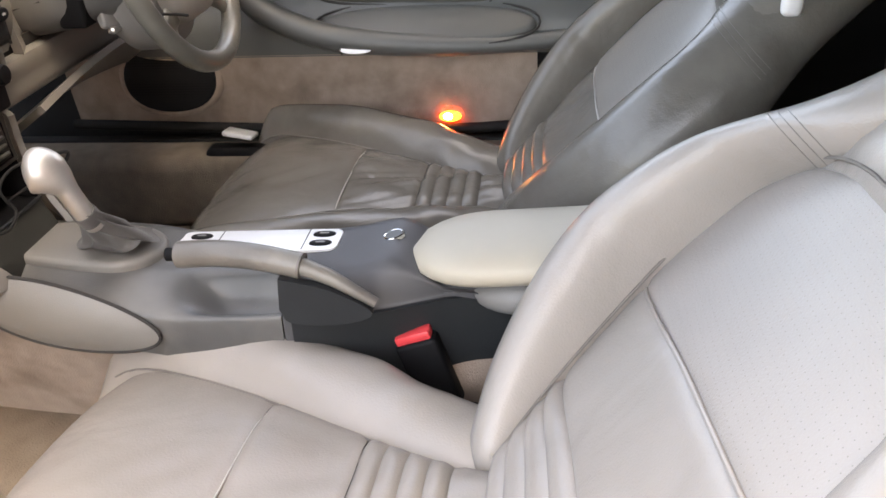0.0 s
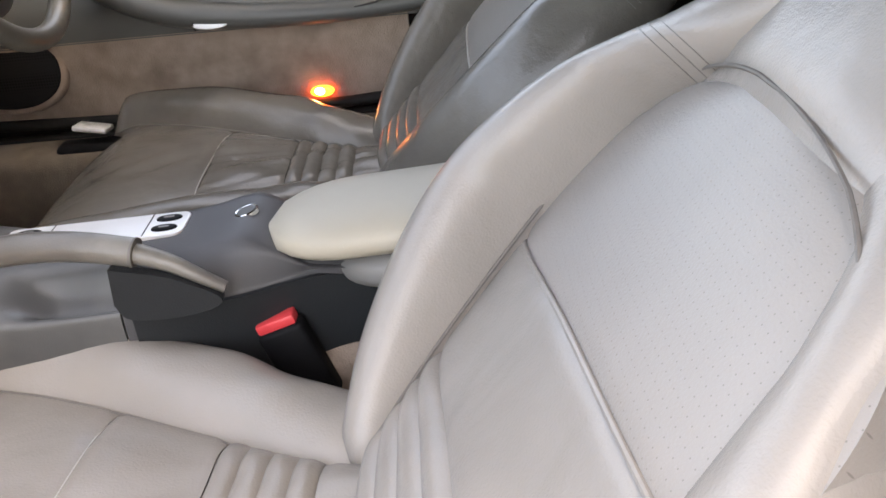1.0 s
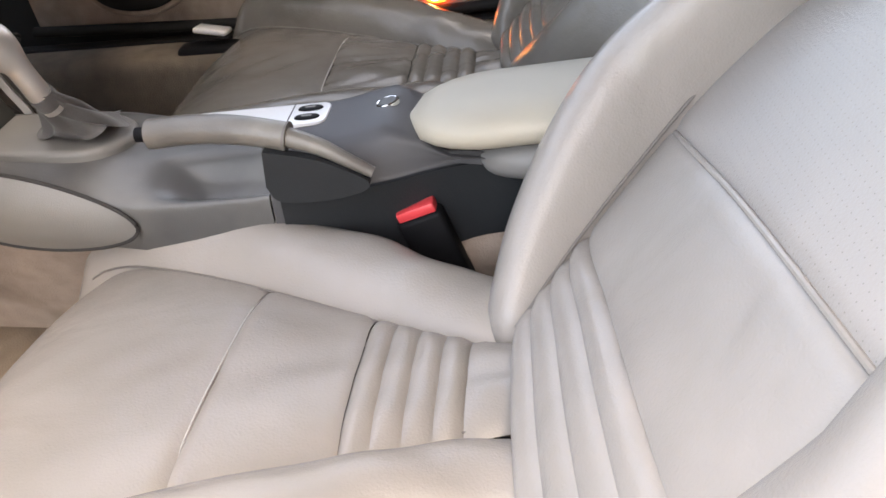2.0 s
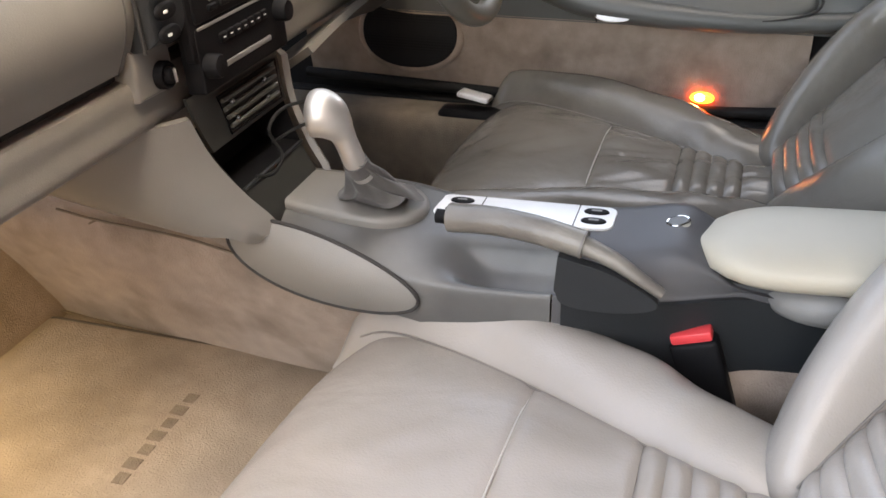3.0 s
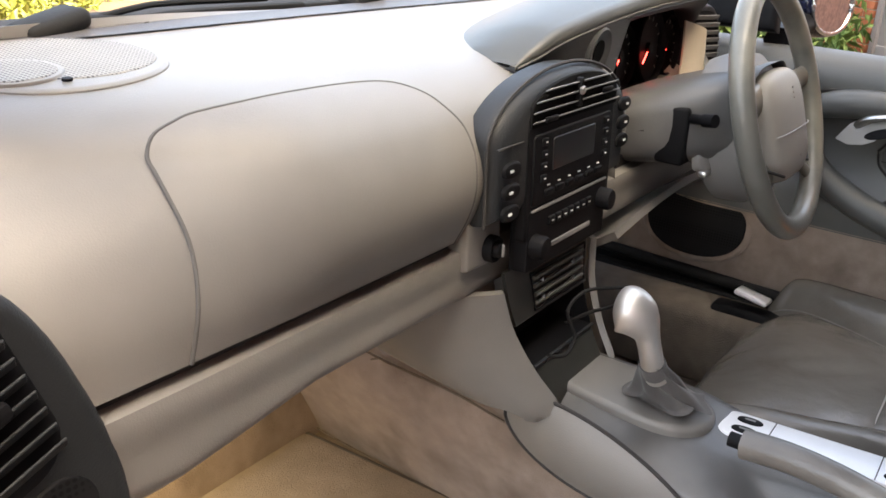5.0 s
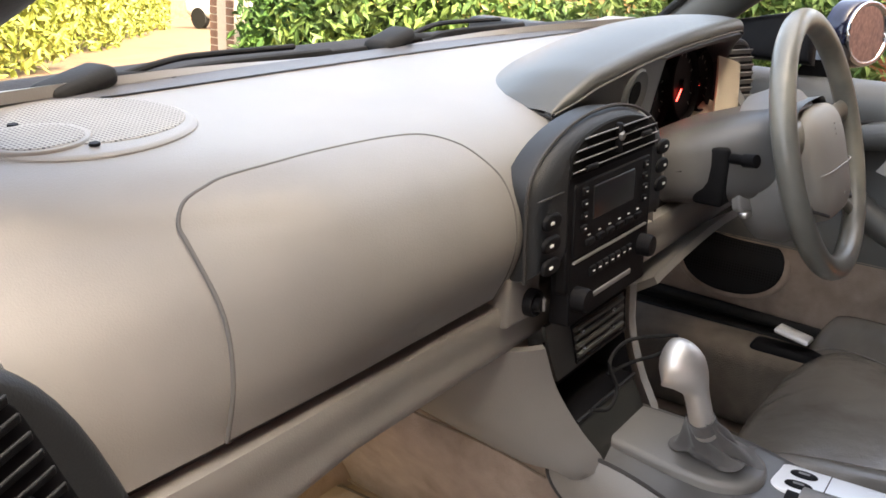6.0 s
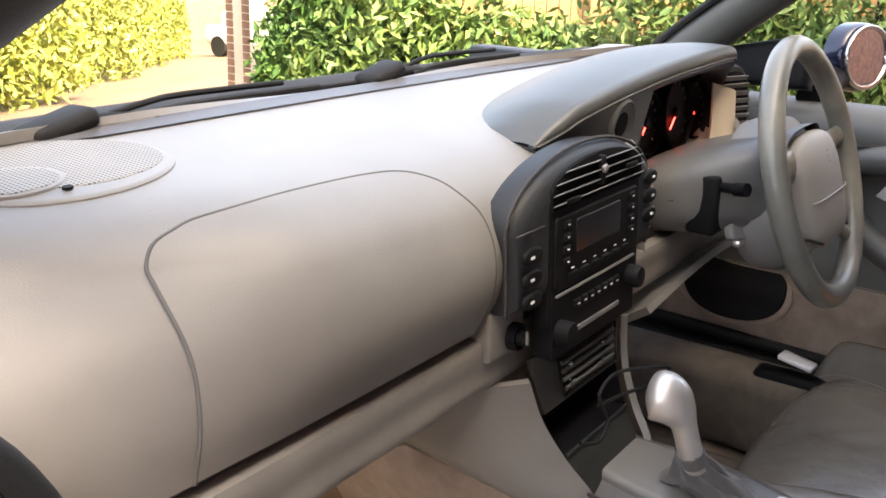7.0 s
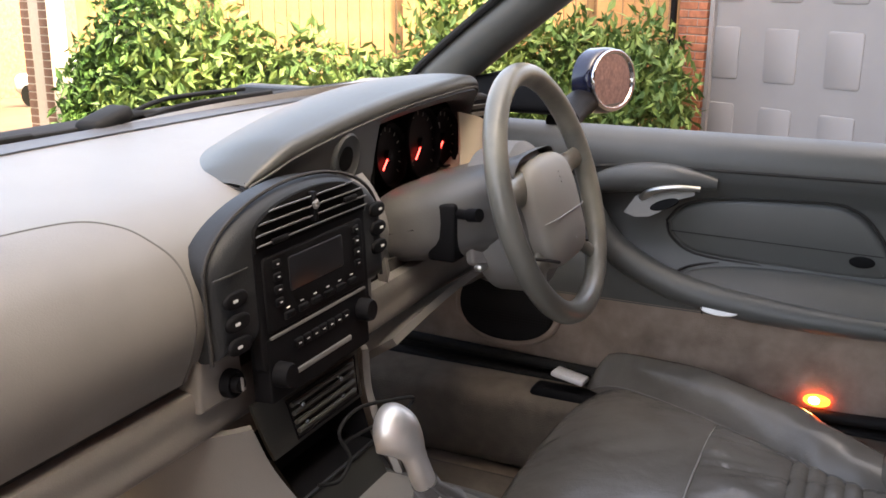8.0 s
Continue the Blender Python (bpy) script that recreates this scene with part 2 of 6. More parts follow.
def slab(outline, depth, m, bevel=0.0, seg=3):
    """A plate with this outline (x, y) in the plane of m; its face lies at z = 0, its back at -depth, with a rounded rim."""
    bm = bmesh.new()
    pts = [Vector((p[0], p[1])) for p in outline]
    k = len(pts)
    def inset(d):
        res = []
        for i in range(k):
            e1, e2 = pts[i] - pts[i - 1], pts[(i + 1) % k] - pts[i]
            n1, n2 = Vector((-e1.y, e1.x)).normalized(), Vector((-e2.y, e2.x)).normalized()
            b = n1 + n2
            b = b.normalized() if b.length > 1e-6 else n1
            res.append(pts[i] + b * min(d / max(b.dot(n1), 0.35), 2.0 * d + 1e-9))
        return res
    rings = [(0.0, -depth)] + ([(bevel * (1 - math.sin(a)), -bevel * (1 - math.cos(a))) for a in [math.pi / 2 * (1 - s / seg) for s in range(seg + 1)]][::1] if bevel else [(0.0, 0.0)])
    if bevel:
        rings = [(0.0, -depth)] + [(bevel * (1 - math.cos(math.pi / 2 * s / seg)), -bevel * (1 - math.sin(math.pi / 2 * s / seg))) for s in range(seg + 1)]
    made = []
    for d, z in rings:
        made.append([bm.verts.new(m @ Vector((p.x, p.y, z))) for p in inset(d)])
    for a, b in zip(made, made[1:]):
        for i in range(k):
            bm.faces.new((a[i], a[(i + 1) % k], b[(i + 1) % k], b[i]))
    bm.faces.new(made[-1])
    bm.faces.new(made[0][::-1])
    return bm


def rrect(w, h, r, n=6, c=(0, 0)):
    """A rounded rectangle, counter-clockwise."""
    pts = []
    for sx, sy, a0 in ((1, 1, 0), (-1, 1, 90), (-1, -1, 180), (1, -1, 270)):
        for i in range(n + 1):
            a = radians(a0 + 90 * i / n)
            pts.append((c[0] + sx * (w / 2 - r) + r * math.cos(a), c[1] + sy * (h / 2 - r) + r * math.sin(a)))
    return pts


def oval(a, b, n=32, c=(0, 0), power=2.0):
    pts = []
    for i in range(n):
        t = 2 * math.pi * i / n
        x, y = math.cos(t), math.sin(t)
        pts.append((c[0] + a * math.copysign(abs(x) ** (2 / power), x), c[1] + b * math.copysign(abs(y) ** (2 / power), y)))
    return pts


def plane(o, right, up):
    """A frame with origin o whose x runs along right and y along up (made square)."""
    r = Vector(right).normalized()
    n = r.cross(Vector(up)).normalized()
    u = n.cross(r)
    m = Matrix((r, u, n)).transposed().to_4x4()
    m.translation = Vector(o)
    return m


def lathe(profile, m, n=24):
    """Turns rows (radius, height) round the z of m."""
    bm = bmesh.new()
    rings = [[bm.verts.new(m @ Vector((r * math.cos(2 * math.pi * k / n), r * math.sin(2 * math.pi * k / n), h))) for k in range(n)] for r, h in profile]
    for a, b in zip(rings, rings[1:]):
        for k in range(n):
            bm.faces.new((a[k], a[(k + 1) % n], b[(k + 1) % n], b[k]))
    bm.faces.new(rings[0][::-1])
    bm.faces.new(rings[-1])
    return bm


# ---- car shell ----
def floor_pan():
    ob = finish("floor", box((0.04, 0.35, 0.14), (1.46, 2.2, 0.04), 0.004), CARPET_SHADED)
    return tagged(ob, "taupe carpeted car floor, footwell shade put into its colour", "floor", kind="structure")


def tunnel():
    """Carpeted transmission tunnel between the two footwells."""
    def sec(u, v):
        y = lerp(-0.5, 1.2, v)
        top = curve_at([(-0.5, 0.32), (0.28, 0.32), (0.46, 0.385), (0.80, 0.42), (1.2, 0.46)], y)
        foot = curve_at([(-0.5, 0.02), (0.45, 0.04), (0.60, 0.046), (0.98, 0.078), (1.2, 0.16)], y) + (0.008 * math.sin(9 * y) if y > 0.3 else 0.0)
        brim = curve_at([(-0.5, 0.0), (0.30, -0.050), (0.50, -0.055), (0.80, -0.050), (1.2, -0.03)], y)
        pts = [(foot, 0.155), (lerp(foot, brim, 0.45), lerp(0.155, top, 0.42)), (lerp(foot, brim, 0.85), lerp(0.155, top, 0.80)), (brim + 0.03, top), (0.05, top + 0.006), (0.10, top - 0.03), (0.115, lerp(0.155, top, 0.5)), (0.13, 0.155)]
        k = u * (len(pts) - 1)
        return (curve_at(list(enumerate([p[0] for p in pts])), k), y, curve_at(list(enumerate([p[1] for p in pts])), k))
    ob = finish("tunnel", surf(sec, 28, 40, 0.012), CARPET)
    return tagged(ob, "taupe carpet over the transmission tunnel, scuffed", "carpet", kind="structure")


def toe_board():
    def sec(u, v):
        x = lerp(-0.66, 0.73, u)
        return (x, lerp(0.98, 1.25, v ** 1.6), lerp(0.155, 0.66, v))
    ob = finish("toe_board", surf(sec, 12, 14, 0.02), CARPET)
    return tagged(ob, "taupe carpeted toe board under the dash", "carpet", kind="structure")


def rear_wall():
    a = box((0.04, -0.70, 0.62), (1.46, 0.05, 0.95), 0.01)
    ob = finish("wall_rear", a, CARPET_DARK)
    return tagged(ob, "dark carpeted bulkhead behind the seats", "wall", kind="structure")


def roof():
    def sec(u, v):
        x, y = lerp(-0.58, 0.66, u), lerp(-0.72, 0.30, v)
        return (x, y, 1.24 - 0.35 * (x - 0.04) ** 2 - 0.22 * (y + 0.15) ** 2)
    ob = finish("ceiling", surf(sec, 16, 16, 0.02), VINYL_DARK)
    return tagged(ob, "dark fabric headliner of the closed roof", "ceiling", kind="structure")


def carpet_seams():
    """Sewn joints in the tunnel carpet beside the passenger's feet."""
    for path in ([(-0.044, 0.845, 0.412), (-0.046, 0.777, 0.404), (-0.047, 0.67, 0.398), (-0.046, 0.60, 0.385)], [(-0.020, 0.90, 0.360), (-0.022, 0.845, 0.372), (-0.040, 0.79, 0.402)], [(0.036, 0.42, 0.168), (0.030, 0.56, 0.168), (0.046, 0.72, 0.168), (0.070, 0.97, 0.168), (0.055, 1.01, 0.195), (0.020, 1.03, 0.28)]):
        ob = finish("carpet_seam", tube(smooth_path(path, 16), 0.0016, 6), CARPET_MARK)
        tagged(ob, "dark sewn seam in the tunnel carpet", "carpet seam", kind="structure")


floor_pan(), tunnel(), toe_board(), rear_wall(), roof(), carpet_seams()


# ---- dashboard ----
FACE = [(0.0, 0.93, 0.826), (0.18, 0.86, 0.822), (0.38, 0.76, 0.815), (0.46, 0.705, 0.811), (0.52, 0.6695, 0.8055), (0.56, 0.6495, 0.7995), (0.60, 0.632, 0.7912), (0.64, 0.6168, 0.7795), (0.68, 0.6045, 0.7655), (0.75, 0.590, 0.740), (0.82, 0.584, 0.713), (0.91, 0.589, 0.684), (1.0, 0.604, 0.652)]
FACE_Y, FACE_Z = [(s, y) for s, y, z in FACE], [(s, z) for s, y, z in FACE]


def dash_at(x, s, off=0.0):
    """The dash's skin: s runs from the windscreen (0) over the shoulder to the lower edge of the face (1)."""
    def away(d):
        lin = 0.6 * (math.sqrt(d * d + 0.0009) + d) / 2
        return lerp(lin, 0.5 * max(0.0, d) ** 2, min(1.0, max(0.0, (s - 0.65) / 0.35)))
    back = away(-0.40 - x) + away(x - 0.52)
    y, z = curve_at(FACE_Y, s), curve_at(FACE_Z, s)
    front = 0.925 - 0.10 * x * x
    y = lerp(y + back, front, max(0.0, 1 - s / 0.40) ** 1.3)
    z -= min(1.0, max(0.0, (s - 0.6) / 0.4)) * 0.3 * max(0.0, -0.40 - x) ** 2
    if off:
        e = 1e-3
        a, b = Vector(dash_at(x, max(0, s - e))), Vector(dash_at(x, min(1, s + e)))
        n = Vector((1, 0, 0)).cross(b - a).normalized()
        if n.y > 0 and s > 0.4 or n.z < 0:
            n = -n
        return tuple(Vector((x, y, z)) + n * off)
    return (x, y, z)


LID_EDGE = [(-0.521, 1.0), (-0.509, 0.845), (-0.504, 0.775), (-0.502, 0.712), (-0.500, 0.666), (-0.497, 0.636), (-0.486, 0.602), (-0.468, 0.575), (-0.442, 0.547), (-0.386, 0.518), (-0.320, 0.515), (-0.262, 0.524), (-0.232, 0.542), (-0.212, 0.582), (-0.200, 0.630), (-0.190, 0.678), (-0.189, 0.728), (-0.193, 0.804), (-0.195, 0.904), (-0.194, 1.0)]


def lid_rim():
    return [(p[0], p[1]) for p in smooth_path([(x, s, 0) for x, s in LID_EDGE], 120)]


RIM = lid_rim()
LID_TOP = min(s for x, s in RIM)


def lid_side(s, left):
    """Where the lid's edge crosses the height s, on its left or right."""
    k = min(range(len(RIM)), key=lambda i: RIM[i][1])
    run = RIM[:k + 1][::-1] if left else RIM[k:]
    for (x0, s0), (x1, s1) in zip(run, run[1:]):
        if s0 <= s <= s1:
            return lerp(x0, x1, (s - s0) / max(1e-6, s1 - s0))
    return run[-1][0] if s > 0.8 else run[0][0]


def on_dash(x, y, off):
    """The dash skin's point over the plan place (x, y)."""
    lo, hi = 0.0, 0.7
    for _ in range(22):
        mid = (lo + hi) / 2
        if dash_at(x, mid)[1] > y:
            lo = mid
        else:
            hi = mid
    return (x, y, dash_at(x, lo)[2] + off)


def dash_disc(cx, cy, r, off, edge, n=44, rings=6, deep=0.80):
    """A round cover that follows the skin, rolled down at its edge."""
    def f(u, v):
        a = 2 * math.pi * u
        k = math.sin(v * math.pi / 2)
        drop = edge * max(0.0, (v - 0.8) / 0.2) ** 2
        return on_dash(cx + r * k * math.cos(a), cy + deep * r * k * math.sin(a), off - drop)
    return surf(f, n, rings * 2, wrap_u=True)


def speaker_grille(parent):
    part("speaker_surround", dash_disc(-0.458, 0.829, 0.096, 0.0028, 0.0045), VINYL, parent, "oval grey speaker surround")
    part("speaker_mesh", dash_disc(-0.444, 0.834, 0.077, 0.0038, 0.0012), GRILLE, parent, "grey perforated speaker mesh")
    part("tweeter_ring", dash_disc(-0.508, 0.815, 0.042, 0.0052, 0.003), VINYL, parent)
    part("tweeter_mesh", dash_disc(-0.508, 0.815, 0.0365, 0.0060, 0.0010), GRILLE, parent, "grey perforated tweeter mesh")
    for x, y in ((-0.486, 0.777), (-0.502, 0.852)):
        part("screw_cap", dash_disc(x, y, 0.0045, 0.0055, 0.002, 14, 3), BLACK, parent)


def perforated(name, base, dark, pitch, hole, dims="3D"):
    """Round holes in a square grid, as fine mesh has."""
    m = material(name, base, 0.6)
    n, link = m.node_tree.nodes, m.node_tree.links.new
    b = n["Principled BSDF"]
    vor = n.new("ShaderNodeTexVoronoi")
    vor.voronoi_dimensions = dims
    vor.inputs["Randomness"].default_value, vor.inputs["Scale"].default_value = 0.0, 1 / pitch
    link(n.new("ShaderNodeTexCoord").outputs["Object"], vor.inputs["Vector"])
    step = n.new("ShaderNodeMapRange")
    step.inputs["From Min"].default_value, step.inputs["From Max"].default_value = hole * 0.8, hole * 1.2
    link(vor.outputs["Distance"], step.inputs["Value"])
    mix = n.new("ShaderNodeMixRGB")
    mix.inputs["Color1"].default_value = (*dark, 1)
    link(step.outputs[0], mix.inputs["Fac"])
    link(b.inputs["Base Color"].links[0].from_socket, mix.inputs["Color2"])
    link(mix.outputs[0], b.inputs["Base Color"])
    return m


GRILLE = perforated("speaker_mesh_grey", (0.25, 0.24, 0.225), (0.04, 0.04, 0.04), 0.0040, 0.30, "2D")
GRILLE_BLACK = perforated("speaker_mesh_black", (0.012, 0.012, 0.013), (0.004, 0.004, 0.004), 0.005, 0.34)
GRILLE_BLACK.node_tree.nodes["Principled BSDF"].inputs["Specular IOR Level"].default_value = 0.12


def dashboard():
    d = thing("dashboard", "pale grey vinyl dashboard with glovebox lid and speaker", "dashboard", (0.0, 0.75, 0.6))
    inv = Matrix.Translation((0.0, -0.75, -0.6))
    def put(ob):
        ob.matrix_parent_inverse = inv
        return ob
    put(part("pad", surf(lambda u, v: dash_at(lerp(-0.628, 0.166, u), v), 70, 60, 0.01), VINYL, d))
    put(part("pad_top", surf(lambda u, v: dash_at(lerp(0.166, 0.72, u), 0.40 * v), 40, 24, 0.01), VINYL, d))
    put(part("pad_end", surf(lambda u, v: dash_at(lerp(0.57, 0.72, u), lerp(0.40, 1, v)), 16, 24, 0.01), VINYL, d))
    def lid(u, v):
        s = lerp(LID_TOP + 0.0005, 0.995, v ** 1.6)
        return dash_at(lerp(lid_side(s, True), lid_side(s, False), u), s, 0.0022)
    lid_ob = put(part("glovebox_lid", surf(lid, 30, 60, 0.006), VINYL, d, "grey vinyl glovebox lid"))
    put(part("lid_gap", tube([dash_at(x, s, 0.0012) for x, s in RIM], 0.0017, 8), GAP_GREY, d))
    put(part("demister_strip", surf(lambda u, v: dash_at(lerp(-0.60, 0.60, u), lerp(0.0, 0.17, v), 0.002), 50, 8), VINYL_SLATE, d, "slate strip below the windscreen"))
    # dark groove and the lower rail
    def rail(u, v):
        x = lerp(-0.645, 0.70, u)
        _, y0, z0 = dash_at(x, 1.0)
        return (x, y0 + curve_at([(0, 0.016), (0.06, -0.003), (0.5, -0.006), (0.90, -0.005), (1, 0.016)], v), z0 - 0.652 + curve_at([(0, 0.643), (0.06, 0.640), (0.5, 0.612), (0.90, 0.587), (1, 0.580)], v) - 0.022 * v * max(0.0, min(1.0, (-x - 0.40) / 0.14)))
    def groove(u, v):
        x, y0, z0 = dash_at(lerp(-0.645, 0.70, u), 1.0)
        return (x, y0 + 0.010, z0 + lerp(0.006, -0.02, v))
    put(part("groove", surf(groove, 60, 2, 0.004), GAP, d))
    put(part("lower_rail", surf(rail, 60, 14, 0.01), VINYL, d, "pale grey lower dash rail"))
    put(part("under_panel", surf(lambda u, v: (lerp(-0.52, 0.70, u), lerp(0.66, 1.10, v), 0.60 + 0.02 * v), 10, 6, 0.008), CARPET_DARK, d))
    speaker_grille(d)
    for c in d.children:
        c.matrix_parent_inverse = inv
    return d


dashboard()


def end_vent():
    """Dark housing on the dash's end: slatted vent above, small round demister grille below."""
    v = thing("dash_end_vent", "black slatted air vent with round demister grille in the dash end", "air vent", (-0.615, 0.66, 0.62))
    inv = Matrix.Translation((0.615, -0.66, -0.62))
    m = plane((-0.662, 0.620, 0.650), (1, -0.03, 0.40), (-0.4, 0.12, 1))
    obs = []
    obs.append(part("housing", slab(oval(0.062, 0.125, 40, (0.0, -0.02), 2.6), 0.06, m, 0.012, 4), VINYL_DARK, v))
    obs.append(part("vent_recess", slab(rrect(0.076, 0.135, 0.03, 6, (-0.004, 0.025)), 0.004, m @ Matrix.Translation((0, 0, 0.0025)), 0.001), BLACK, v))
    for i in range(9):
        y = 0.08 - i * 0.0135
        obs.append(part("vent_slat", box((0, 0, 0), (0.070, 0.010, 0.0022), 0.0008, 1, m @ Matrix.Translation((-0.004, y, 0.0065)) @ pose(0, 0, 0, 35)), VINYL_DARK, v))
    obs.append(part("vent_slider", box((0, 0, 0), (0.03, 0.012, 0.008), 0.003, 2, m @ Matrix.Translation((-0.002, 0.02, 0.011))), BLACK, v))
    obs.append(part("demister_grille", slab(oval(0.026, 0.026, 28, (0.006, -0.075)), 0.004, m @ Matrix.Translation((0, 0, 0.003)), 0.002), GRILLE_BLACK, v))
    for o in obs:
        o.matrix_parent_inverse = inv


end_vent()


# ---- centre stack ----
def stack():
    c = thing("centre_stack", "dark centre stack with vent, radio and climate controls", "centre console", (-0.024, 0.586, 0.620))
    inv = Matrix.Translation((0.0, -0.6, -0.6))
    m = plane((0.0, 0.583, 0.70), (1, 0, 0), (0, 0.06, 1))
    def hoop(w, spring, rise, bottom, n=28):
        """A plate with straight sides under a half-elliptic top."""
        return [(-w, bottom), (w, bottom)] + [(w * math.cos(a), spring + rise * math.sin(a)) for a in [math.pi * i / n for i in range(n + 1)]]
    part("surround", slab(hoop(0.155, 0.026, 0.066, -0.050), 0.040, m @ Matrix.Translation((0, 0, 0.002)), 0.024, 6), VINYL_DARK, c)
    part("surround_gap", tube([tuple(m @ Vector((*p, -0.0115))) for p in hoop(0.157, 0.026, 0.068, -0.050)[1:] + [(-0.157, -0.050)]], 0.002, 6), GAP, c)
    part("side_gap", box((0, 0, 0), (0.05, 0.0016, 0.002), 0, 1, m @ Matrix.Translation((-0.136, 0.030, 0.0025))), GAP, c)
    part("centre_panel", slab(rrect(0.204, 0.13, 0.006, 3, (0.0, -0.012)), 0.01, m @ Matrix.Translation((0, 0, 0.0032)), 0.002), BLACK, c)
    part("vent_recess", slab(hoop(0.101, 0.056, 0.028, 0.040), 0.004, m @ Matrix.Translation((0.002, 0, 0.0045)), 0.001), BLACK_DEEP, c)
    for i in range(4):
        y = 0.046 + i * 0.0098
        w = 0.198 * (1.0 if y < 0.056 else math.sqrt(max(0.05, 1 - ((y - 0.056) / 0.030) ** 2)))
        part("vent_slat", box((0, 0, 0), (w, 0.0060, 0.0012), 0.0005, 1, m @ Matrix.Translation((0.002, y, 0.0062)) @ pose(0, 0, 0, 62)), VINYL_MID, c)
    part("vent_divider", box((0, 0, 0), (0.006, 0.030, 0.008), 0.002, 2, m @ Matrix.Translation((-0.004, 0.066, 0.008))), BLACK, c)
    part("vent_thumbwheel", box((0, 0, 0), (0.008, 0.008, 0.005), 0.002, 2, m @ Matrix.Translation((-0.005, 0.068, 0.012)) @ pose(0, 0, 0, 0, 0, 25)), VINYL_MID, c, "grey vent thumb tab")
    for x in (-0.066, 0.066):
        part("vent_slider", box((0, 0, 0), (0.026, 0.006, 0.004), 0.002, 2, m @ Matrix.Translation((x, 0.047 if x < 0 else 0.060, 0.009))), BLACK, c)
    # radio
    radio = part("radio", slab(rrect(0.184, 0.074, 0.005, 3, (0.0, -0.004)), 0.02, m @ Matrix.Translation((0, 0, 0.0055)), 0.002), BLACK, c, "black radio with unlit display")
    part("display", slab(rrect(0.100, 0.034, 0.003, 3, (-0.002, 0.008)), 0.003, m @ Matrix.Translation((0, 0, 0.0065)), 0.001), BLACK_GLOSS, radio, "gloss black display")
    for i in range(6):
        part("radio_button", slab(rrect(0.017, 0.007, 0.002, 3, (-0.058 + i * 0.024, -0.030)), 0.004, m @ Matrix.Translation((0, 0, 0.0085)), 0.0015), BLACK, radio)
        part("button_mark", slab(rrect(0.006, 0.0011, 0.0006, 1, (-0.058 + i * 0.024, -0.023)), 0.001, m @ Matrix.Translation((0, 0, 0.0061)), 0), WHITE, radio, "small white print")
    for sx in (-1, 1):
        for i in range(4):
            part("side_button", slab(rrect(0.012, 0.008, 0.002, 3, (sx * 0.074 + 0.002, 0.024 - i * 0.0125)), 0.004, m @ Matrix.Translation((0, 0, 0.008)), 0.0015), BLACK, radio)
            part("button_mark", slab(rrect(0.004, 0.0012, 0.0006, 1, (sx * 0.074 + 0.002, 0.024 - i * 0.0125)), 0.001, m @ Matrix.Translation((0, 0, 0.0086)), 0), WHITE, radio, "small white print")
    # climate unit
    cl = part("climate_panel", slab(rrect(0.190, 0.066, 0.004, 3, (0.0, -0.078)), 0.02, m @ Matrix.Translation((0, 0, 0.004)), 0.002), BLACK, c)
    part("trim_line", slab(rrect(0.180, 0.0025, 0.001, 1, (0.0, -0.0455)), 0.002, m @ Matrix.Translation((0, 0, 0.0058)), 0), VINYL_MID, cl)
    part("slot", slab(rrect(0.110, 0.006, 0.002, 3, (0.0, -0.092)), 0.002, m @ Matrix.Translation((0, 0, 0.0052)), 0.001), VINYL_MID, cl, "grey slider slot")
    for i in range(7):
        part("climate_button", slab(rrect(0.014, 0.010, 0.002, 3, (-0.045 + i * 0.015, -0.064)), 0.004, m @ Matrix.Translation((0, 0, 0.0068)), 0.0015), BLACK, cl)
        part("button_mark", slab(rrect(0.005, 0.0012, 0.0006, 1, (-0.045 + i * 0.015, -0.064)), 0.001, m @ Matrix.Translation((0, 0, 0.0072)), 0), WHITE, cl, "small white print")
    for x in (-0.080, 0.080):
        part("climate_knob", lathe([(0.013, -0.004), (0.0125, 0.012), (0.011, 0.015), (0.0, 0.0155)], m @ Matrix.Translation((x, -0.084 if x < 0 else -0.068, 0.004)), 20), BLACK, cl)
    # switches on the shoulders of the surround
    for sx in (-1, 1):
        for i in range(3):
            y = 0.006 - i * 0.0215 + (0.0 if sx < 0 else 0.028)
            b = part("switch", slab(oval(0.017, 0.0085, 20, (sx * 0.132, y), 2.4), 0.004, m @ Matrix.Translation((0, 0, 0.005)), 0.003), BLACK, c, "black rocker switch")
            part("switch_mark", slab(rrect(0.007, 0.0028, 0.001, 2, (sx * 0.136, y)), 0.001, m @ Matrix.Translation((0, 0, 0.0056)), 0), WHITE, b, "white pictogram")
    for o in c.children_recursive:
        if o.parent == c:
            o.matrix_parent_inverse = inv
    return c


stack()


def rotary(x, name="rotary_switch"):
    k = thing(name, "round black rotary switch set in the grey dash rail", "switch", (x, 0.584, 0.638), group="dash rotary switches")
    m = plane((0, 0, 0), (1, 0, 0), (0, 0.06, 1))
    part("bezel", lathe([(0.0140, -0.015), (0.0140, 0.002), (0.0128, 0.004), (0.0110, 0.004), (0.0105, 0.0025), (0.0, 0.0025)], m, 32), BLACK, k)
    part("grip", lathe([(0.0085, 0.0), (0.0080, 0.008), (0.0070, 0.0095), (0.0, 0.0095)], m, 24), BLACK, k)
    part("pointer", box((0, 0, 0), (0.0026, 0.014, 0.004), 0.001, 1, m @ Matrix.Translation((0.001, 0, 0.0100))), VINYL_MID, k)
    part("mark", box((0, 0, 0), (0.0045, 0.0022, 0.001), 0, 1, m @ Matrix.Translation((0.010, -0.009, 0.0042))), WHITE, k)
    return k


rotary(-0.145), rotary(0.103)


